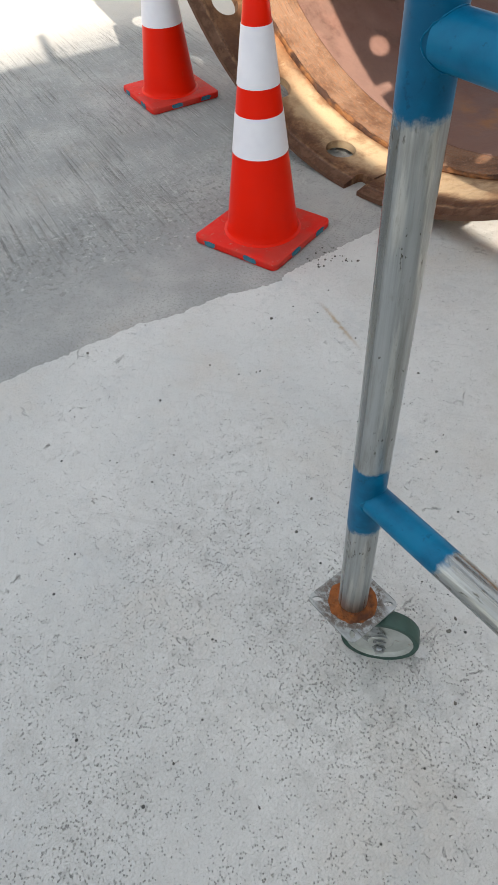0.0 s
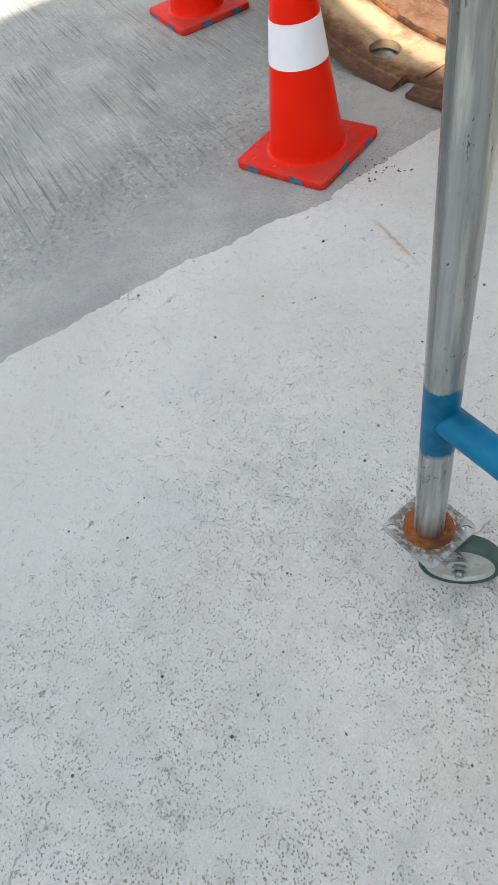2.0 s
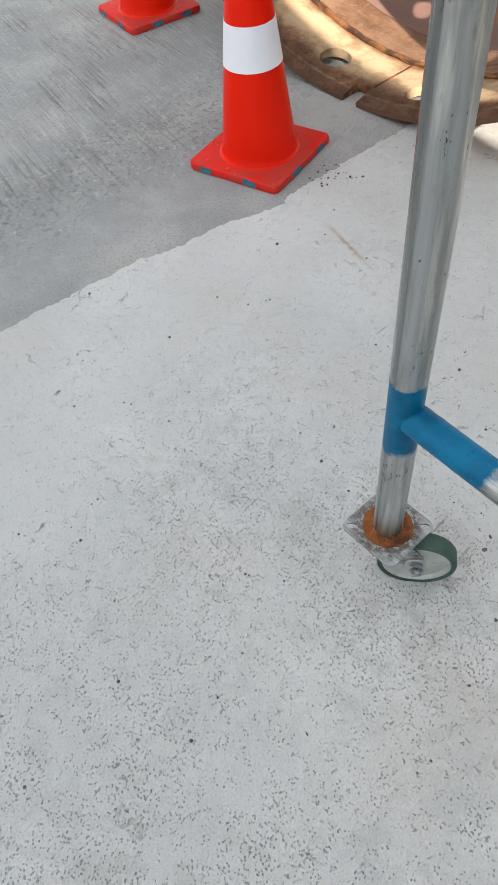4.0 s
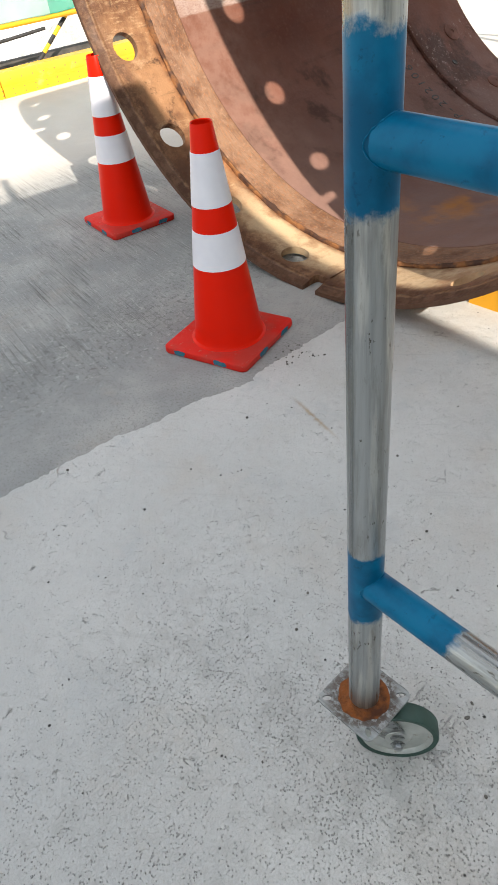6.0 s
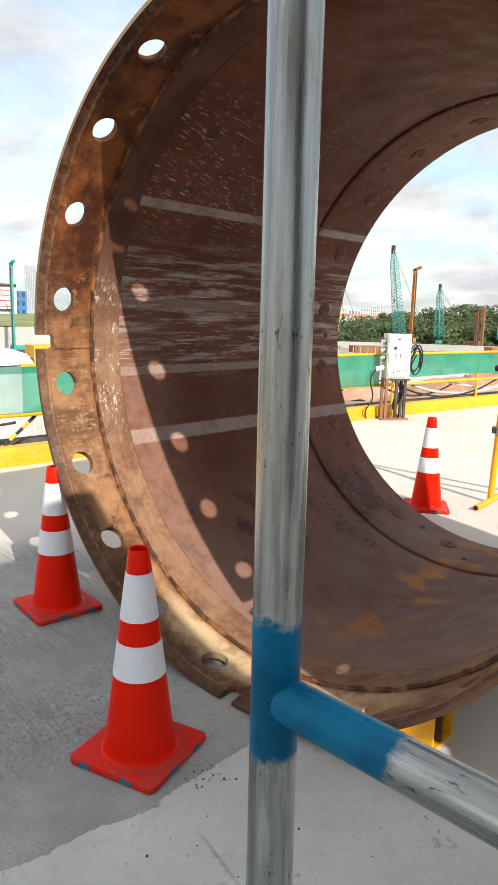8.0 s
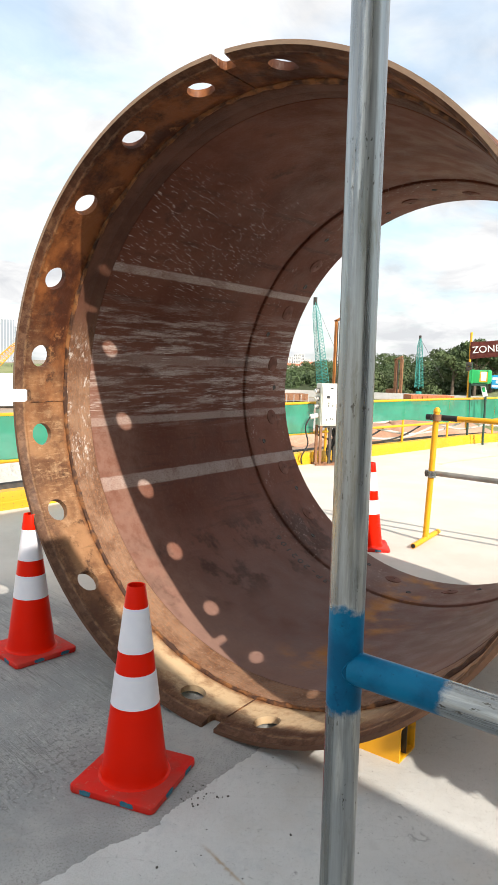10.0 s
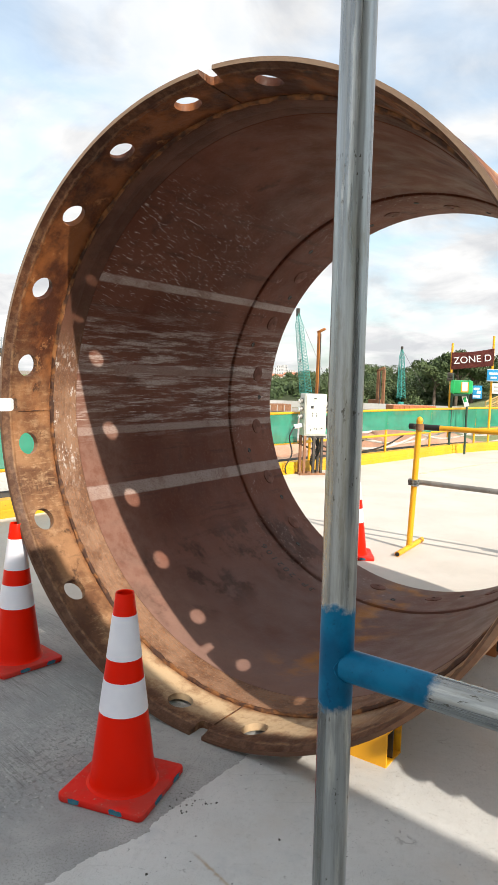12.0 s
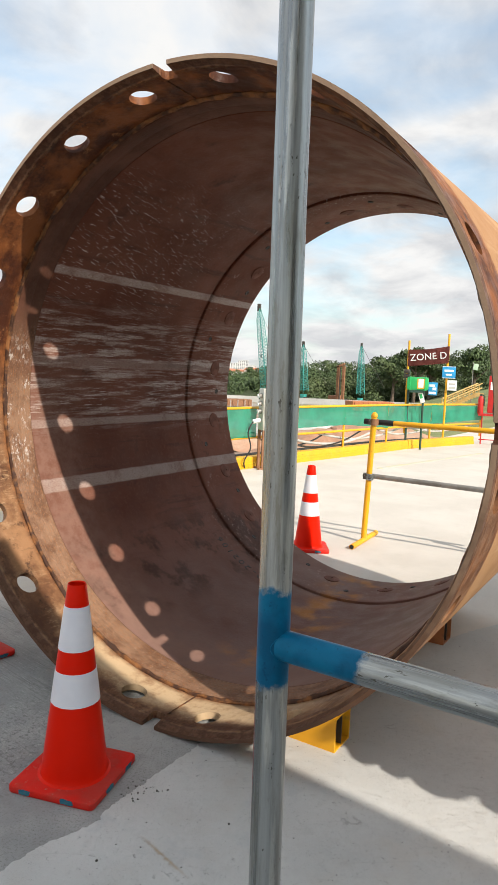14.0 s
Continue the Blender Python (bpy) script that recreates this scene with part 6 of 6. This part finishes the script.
def build_station():
    p = far(63.4, 300)
    hall = thing("station_hall", "white curved hall with red stripes and a dark roof frame", "building", pose(p.x, p.y, -1.3, 0, 0, 63.4))
    w, h = 15.5, 12.6
    bm = bmesh.new()
    prof = [(-w / 2, 0), (w / 2, 0), (w / 2, h - 0.5), (-w / 2 + 4.5, h - 0.5), (-w / 2 + 2.2, h - 2.0), (-w / 2 + 1.0, h - 5.0)]
    f = [bm.verts.new((x, 0, z)) for x, z in prof]
    g = [bm.verts.new((x, 9, z)) for x, z in prof]
    bm.faces.new(f)
    bm.faces.new(g[::-1])
    for k in range(len(prof)):
        k2 = (k + 1) % len(prof)
        bm.faces.new((f[k], g[k], g[k2], f[k2]))
    part("wall", bm, M_TOWN, hall)
    frame_path = [(-w / 2 + 0.2, -0.4, 4.0), (-w / 2 + 1.2, -0.4, h - 4), (-w / 2 + 2.4, -0.4, h - 1.4), (-w / 2 + 4.6, -0.4, h), (w / 2 - 4, -0.4, h), (w / 2, -0.4, h)]
    part("roof_frame", bm_sweep(bmesh.new(), frame_path, 0.55, 8), M_DARK, hall, "dark rounded roof frame")
    for z in (4.2, 6.4, 8.6, 10.6):
        part("stripe", bm_box(bmesh.new(), (w * 0.66, 0.2, 0.28), pose(1.4, -0.12, z)), M_FIRE, hall, "red stripe")
    part("window", bm_box(bmesh.new(), (w * 0.5, 0.2, 1.1), pose(1.5, -0.12, 2.6)), M_GLASS, hall)
    block("blue_building", 61.65, 310, 5.0, 9.4, worn("blue_cladding", (0.03, 0.16, 0.42), (0.04, 0.20, 0.50), 0.1, 3, 0.5, bumps=0.01), "blue clad building beside the hall", 3, 2)


build_station()


# ---- parked van outside the fence ----
def build_van():
    van = thing("parked_van", "white van parked outside the netted fence", "van", pose(-9.75, 2.9, -1.28, 0, 0, 92))
    l, w = 4.7, 1.8
    prof = [(-l / 2, 0.35), (l / 2 - 0.05, 0.35), (l / 2, 0.55), (l / 2 - 0.05, 0.98), (l / 2 - 0.55, 1.18), (l / 2 - 1.25, 2.06), (l / 2 - 1.6, 2.17), (-l / 2 + 0.25, 2.19), (-l / 2 + 0.03, 2.0)]
    bm = bmesh.new()
    f = [bm.verts.new((x, -w / 2 + (0.10 if z > 1.2 else 0), z)) for x, z in prof]
    g = [bm.verts.new((x, w / 2 - (0.10 if z > 1.2 else 0), z)) for x, z in prof]
    bm.faces.new(f)
    bm.faces.new(g[::-1])
    for k in range(len(prof)):
        k2 = (k + 1) % len(prof)
        bm.faces.new((f[k], g[k], g[k2], f[k2]))
    bmesh.ops.bevel(bm, geom=bm.edges[:], offset=0.05, segments=3, affect="EDGES")
    part("body", bm, M_CAR, van, "white painted body")
    for s in (-1, 1):
        for x0, x1 in ((-2.1, -0.9), (-0.8, 0.35), (0.45, 1.25)):
            part("window", bm_box(bmesh.new(), (x1 - x0, 0.02, 0.55), pose((x0 + x1) / 2, s * (w / 2 - 0.085), 1.62, -6 * s, 0, 0), 0.005), M_GLASS, van, "dark side window")
    part("windscreen", bm_box(bmesh.new(), (0.02, w - 0.35, 0.98), pose(l / 2 - 0.885, 0, 1.63, 0, -38.5, 0), 0.005), M_GLASS, van, "dark windscreen")
    for x in (-1.45, 1.45):
        for s in (-1, 1):
            tyre = part("wheel", bm_tube(bmesh.new(), (x, s * 0.68, 0.33), (x, s * 0.90, 0.33), 0.33, 24), M_BLACK, van)
            part("rim", bm_tube(bmesh.new(), (x, s * 0.70, 0.33), (x, s * 0.915, 0.33), 0.19, 16), M_ZINC, tyre)
    for x in (-1.2, -0.2, 0.6):
        part("roof_rib", bm_box(bmesh.new(), (0.05, w - 0.4, 0.02), pose(x, 0, 2.185), 0.005), M_CAR, van)


build_van()


# ---- hill: grass, steps, woods ----
slope = bmesh.new()
prev = None
for k in range(40):
    az = 24 - 40 * k / 39
    rise = max(0.0, min(1.0, (19.5 - az) / 8.0))
    row = [slope.verts.new(far(az, d, -1.3 + rise * 0.72 * z + 0.08 * noise.noise((az, d * 0.2, 0)))) for d, z in ((30, 0.1), (36, 1.2), (44, 2.2), (58, 3.4), (100, 4.0))]
    if prev:
        for j in range(4):
            slope.faces.new((prev[j], row[j], row[j + 1], prev[j + 1]))
    prev = row
solid("grass_slope", slope, M_GRASS, "grassy slope rising behind the deck", "grass slope", kind="structure")

steps = thing("timber_steps", "yellowed timber steps with handrails up the slope", "steps")
for k in range(14):
    a = far(16.4 - 2.6 * k / 13, 42 + 0.3 * k, -0.15 + 0.95 * k / 13)
    part("tread", bm_box(bmesh.new(), (0.55, 1.1, 0.08), Matrix.Translation(a) @ pose(0, 0, 0, 0, 0, 15)), M_WOODEN, steps)
    if k % 2 == 0:
        for o in (-0.55, 0.55):
            part("post", bm_box(bmesh.new(), (0.06, 0.06, 0.66), Matrix.Translation(a + Vector((0, o, 0.33)))), M_WOODEN, steps)
for o in (-0.55, 0.55):
    for dz in (0.35, 0.64):
        a, b = far(16.4, 42, -0.15), far(13.8, 45.9, 0.8)
        part("handrail", bm_tube(bmesh.new(), a + Vector((0, o, dz)), b + Vector((0, o, dz)), 0.045, 6), M_WOODEN, steps)
pole_at = far(14.4, 47, 0.5)
flag = thing("flag_pole", "thin pole with a small pale green flag", "flag", Matrix.Translation(pole_at))
part("pole", bm_tube(bmesh.new(), (0, 0, -0.5), (0, 0, 2.3), 0.03, 6), M_GREY_TUBE, flag)
part("flag_cloth", bm_box(bmesh.new(), (0.3, 0.02, 0.4), pose(0.17, 0, 2.0, 0, 12, 20), 0.004), worn("pale_green_cloth", (0.45, 0.6, 0.45), (0.5, 0.66, 0.5), 5, 60, 0.8), flag)


def leaf_cloud(rng, centres, count, size):
    """Many small leaf faces scattered in clumps: vertices and faces."""
    verts, faces = [], []
    for (cx, cy, cz), rad in centres:
        n = int(count * rad)
        d = rng.normal(size=(n, 3))
        d /= np.linalg.norm(d, axis=1)[:, None] + 1e-9
        d[:, 2] = np.abs(d[:, 2]) * np.where(rng.random(n) < 0.8, 1, -0.5)
        p = np.array((cx, cy, cz)) + d * rad * (0.72 + 0.36 * rng.random((n, 1))) * np.array((1.0, 1.0, 0.8))
        a = rng.normal(size=(n, 3))
        a /= np.linalg.norm(a, axis=1)[:, None]
        b = np.cross(a, d)
        b /= np.linalg.norm(b, axis=1)[:, None] + 1e-9
        s = size * (0.6 + 0.8 * rng.random((n, 1)))
        base = len(verts)
        quad = np.stack([p - a * s - b * s * 0.6, p + a * s - b * s * 0.5, p + a * s * 0.8 + b * s * 0.6, p - a * s * 0.9 + b * s * 0.5], 1).reshape(-1, 3)
        verts.extend(map(tuple, quad))
        faces.extend((base + 4 * k, base + 4 * k + 1, base + 4 * k + 2, base + 4 * k + 3) for k in range(n))
    return verts, faces


def skyline(az):
    return float(np.interp(az, (4, 8, 12, 14, 15.2, 16.3, 17.5, 19, 20.5, 22, 24, 26, 28, 30, 32, 34, 37, 45), (2.6, 2.7, 2.9, 2.95, 2.3, 2.15, 2.6, 2.5, 1.9, 1.35, 1.25, 1.15, 0.9, 0.6, 0.35, 0.15, 0.05, 0.0)))


def build_woods():
    rng = np.random.default_rng(5)
    centres = []
    for row, (dist, part_h) in enumerate(((84, 0.42), (96, 0.68), (112, 0.98))):
        az = 3.0
        while az < 46:
            az += rng.uniform(0.55, 1.15)
            el = skyline(az) * part_h - (1 - part_h) * 1.1 + rng.normal() * 0.13
            top = 1.55 + dist * math.tan(radians(el))
            rad = rng.uniform(1.2, 2.1)
            c = far(az, dist + rng.uniform(-5, 5), top - rad * 0.75)
            centres.append((tuple(c), rad))
            for k in range(5):
                o = Vector((rng.normal() * rad * 0.7, rng.normal() * rad * 0.7, -abs(rng.normal()) * rad * 1.0 - 0.2))
                centres.append((tuple(c + o), rad * rng.uniform(0.5, 0.85)))
    verts, faces = leaf_cloud(rng, centres, 250, 0.115)
    me = bpy.data.meshes.new("woods")
    me.from_pydata(verts, [], faces)
    me.materials.append(M_LEAF)
    tagged(new("woods", me), "dense dark green wooded hill", "woods", kind="stuff")
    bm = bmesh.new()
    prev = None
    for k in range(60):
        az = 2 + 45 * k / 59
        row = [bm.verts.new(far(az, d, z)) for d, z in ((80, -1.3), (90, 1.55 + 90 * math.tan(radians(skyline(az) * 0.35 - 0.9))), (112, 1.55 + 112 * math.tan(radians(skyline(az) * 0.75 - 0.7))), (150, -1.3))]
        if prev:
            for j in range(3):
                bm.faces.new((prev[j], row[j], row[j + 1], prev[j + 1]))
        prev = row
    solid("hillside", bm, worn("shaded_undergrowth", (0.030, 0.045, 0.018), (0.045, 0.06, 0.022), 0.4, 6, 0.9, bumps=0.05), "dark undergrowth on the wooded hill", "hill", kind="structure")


build_woods()


def tree(az, dist, el, rad, seed):
    rng = np.random.default_rng(seed)
    t = thing("tree", "tall dark green tree before the wooded hill", "tree", group="trees on the hill")
    top = 1.55 + dist * math.tan(radians(el))
    foot = far(az, dist, -1.3)
    bm = bmesh.new()
    bm_tube(bm, foot, foot + Vector((0.1, 0, (top + 1.3) * 0.55)), 0.22, 8, 0.12)
    for k in range(5):
        a = 1.26 * k
        s = foot + Vector((0.08, 0, (top + 1.3) * (0.4 + 0.04 * k)))
        bm_tube(bm, s, s + Vector((math.cos(a) * rad * 0.8, math.sin(a) * rad * 0.8, rad * 0.8)), 0.09, 6, 0.03)
    part("trunk", bm, M_BARK, t)
    cs = [((foot.x + rng.normal() * rad * 0.55, foot.y + rng.normal() * rad * 0.55, top - rad * rng.uniform(0.45, 2.2)), rad * rng.uniform(0.4, 0.75)) for _ in range(9)]
    verts, faces = leaf_cloud(rng, cs, 240, 0.13)
    me = bpy.data.meshes.new("crown")
    me.from_pydata(verts, [], faces)
    me.materials.append(M_LEAF)
    crown = new("crown", me)
    crown.parent = t


for k, (az, dist, el, rad) in enumerate(((18.9, 78, 2.75, 1.7), (17.7, 80, 2.45, 1.5), (14.3, 78, 3.25, 1.6), (20.6, 78, 1.9, 1.6), (31.0, 140, 0.75, 2.2), (29.6, 140, 0.6, 2.0), (32.2, 150, 0.55, 2.0), (62.7, 90, -0.3, 0.8))):
    tree(az, dist, el, rad, 40 + k)

# ---- clutter on the site beyond the fence ----
def spoil_heap(az, dist, w, h, seed, mat, label):
    bm = bmesh.new()
    n, m = 22, 7
    rows = []
    for j in range(m):
        v = j / (m - 1)
        row = []
        for i in range(n):
            a = 2 * math.pi * i / n
            k = 1 + 0.28 * noise.noise((math.cos(a) * 1.6, math.sin(a) * 1.6, seed + v * 2))
            row.append(bm.verts.new((w * (1 - v) ** 0.8 * k * math.cos(a), w * 0.6 * (1 - v) ** 0.8 * k * math.sin(a), h * v ** 0.9 * (1 + 0.15 * noise.noise((a, v * 3, seed))))))
        rows.append(row)
    for p, q in zip(rows, rows[1:]):
        for i in range(n):
            bm.faces.new((p[i], p[(i + 1) % n], q[(i + 1) % n], q[i]))
    bmesh.ops.subdivide_edges(bm, edges=bm.edges[:], cuts=1, use_grid_fill=True)
    for v in bm.verts:
        v.co += Vector((noise.noise(v.co * 2.1), noise.noise(v.co * 2.3 + Vector((5, 0, 0))), noise.noise(v.co * 2.0 + Vector((0, 7, 0))))) * 0.16
    solid("earth_mound", bm, mat, label, "earth mound", Matrix.Translation(far(az, dist, -1.3)) @ pose(0, 0, 0, 0, 0, az), "mounds on the site")


M_SPOIL = worn("red_spoil", (0.40, 0.22, 0.14), (0.46, 0.30, 0.21), 0.9, 9, 0.9, dirt=(0.30, 0.17, 0.11), bumps=0.04)
M_STONE = worn("grey_rubble", (0.42, 0.41, 0.39), (0.52, 0.51, 0.48), 1.3, 11, 0.9, dirt=(0.28, 0.26, 0.23), bumps=0.05)
spoil_heap(25.5, 22, 3.4, 1.15, 3, M_SPOIL, "heap of reddish spoil beyond the fence")
spoil_heap(22.0, 30, 4.2, 0.9, 9, M_SPOIL, "heap of reddish spoil beyond the fence")
spoil_heap(29.0, 34, 4.0, 0.8, 12, M_STONE, "heap of grey rubble beyond the fence")
spoil_heap(34.5, 26, 3.0, 0.7, 17, M_SPOIL, "heap of reddish spoil beyond the fence")
spoil_heap(62.5, 15, 3.2, 0.8, 21, M_STONE, "heap of grey rubble beyond the fence")
spoil_heap(70.0, 9.5, 2.1, 1.62, 31, M_STONE, "heap of grey rubble against the deck edge")
spoil_heap(57.5, 10.4, 2.3, 1.66, 37, M_STONE, "heap of grey rubble against the deck edge")
spoil_heap(58.0, 19, 3.0, 0.9, 25, M_STONE, "heap of grey rubble beyond the fence")


def site_box(az, dist, size, mat, label, category="container"):
    b = thing("site_container", label, category, Matrix.Translation(far(az, dist, -1.25)) @ pose(0, 0, 0, 0, 0, az + 20), "containers on the site")
    part("body", bm_box(bmesh.new(), size, pose(0, 0, size[2] / 2)), mat, b)
    n = max(4, int(size[0] / 0.4))
    rib = mesh_of(bm_box(bmesh.new(), (0.12, 0.06, size[2] * 0.92)), "rib", mat)
    for k in range(n):
        o = new("rib", rib)
        o.parent = b
        o.matrix_basis = pose(-size[0] / 2 + size[0] * (k + 0.5) / n, -size[1] / 2 - 0.028, size[2] / 2)


site_box(33.6, 58, (2.4, 1.6, 0.55), M_RUSTY, "low rust-brown site container")
site_box(22.4, 58, (3.6, 2.0, 0.8), worn("dull_orange_paint", (0.5, 0.17, 0.06), (0.42, 0.14, 0.06), 2, 20, 0.6), "dull orange steel skip", "skip")
site_box(57.2, 44, (2.6, 2.2, 1.9), M_TOWN, "white site cabin beyond the fence", "site cabin")
site_box(59.6, 40, (1.8, 1.5, 0.9), M_CRANE_Y, "yellow generator beyond the fence", "generator")
for k in range(16):
    az = 37.0 - 0.6 * k
    a = far(az, 52, -1.25)
    solid("marker_post", bm_tube(bmesh.new(), a, a + Vector((0, 0, 0.7)), 0.03, 6), M_CONC, "thin grey marker post on the site", "marker post", group="marker posts on the site")


# ---- crumbs and grit on the screed ----
def build_grit():
    rng = random.Random(12)
    bm = bmesh.new()
    spots = [(x, y, rng.uniform(0.0030, 0.0052)) for x, y in SINGLES]
    for cx, cy, count, wide in ((0.29, -0.48, 20, 0.032), (0.27, -0.56, 12, 0.035), (1.45, -1.30, 14, 0.10)):
        spots += [(rng.gauss(cx, wide), rng.gauss(cy, wide * 0.7), rng.uniform(0.0012, 0.0042)) for _ in range(count)]
    spots += [(rng.uniform(0.35, 2.2), rng.uniform(-1.9, -0.3), rng.uniform(0.0010, 0.0026)) for _ in range(70)]
    for x, y, r in spots:
        m = pose(x, y, 0.004 + r * 0.35, 0, 0, rng.uniform(0, 180)) @ Matrix.Diagonal((rng.uniform(0.8, 1.9), 1.0, 0.7, 1.0))
        made = bmesh.ops.create_icosphere(bm, subdivisions=1, radius=r, matrix=m)
        for v in made["verts"]:
            v.co += Vector((rng.uniform(-1, 1), rng.uniform(-1, 1), rng.uniform(-0.3, 0.3))) * r * 0.3
    solid("grit", bm, worn("dark_grit", (0.07, 0.066, 0.060), (0.17, 0.16, 0.145), 40, 200, 0.9), "dark crumbs and grit on the pale screed", "grit", kind="stuff")


SINGLES = [(0.88, -0.7), (0.42, -0.86), (1.11, -0.88), (0.5, -1.32), (0.47, -1.13), (1.02, -1.22), (1.07, -1.31), (0.66, -0.47), (0.19, -1.38)]
build_grit()
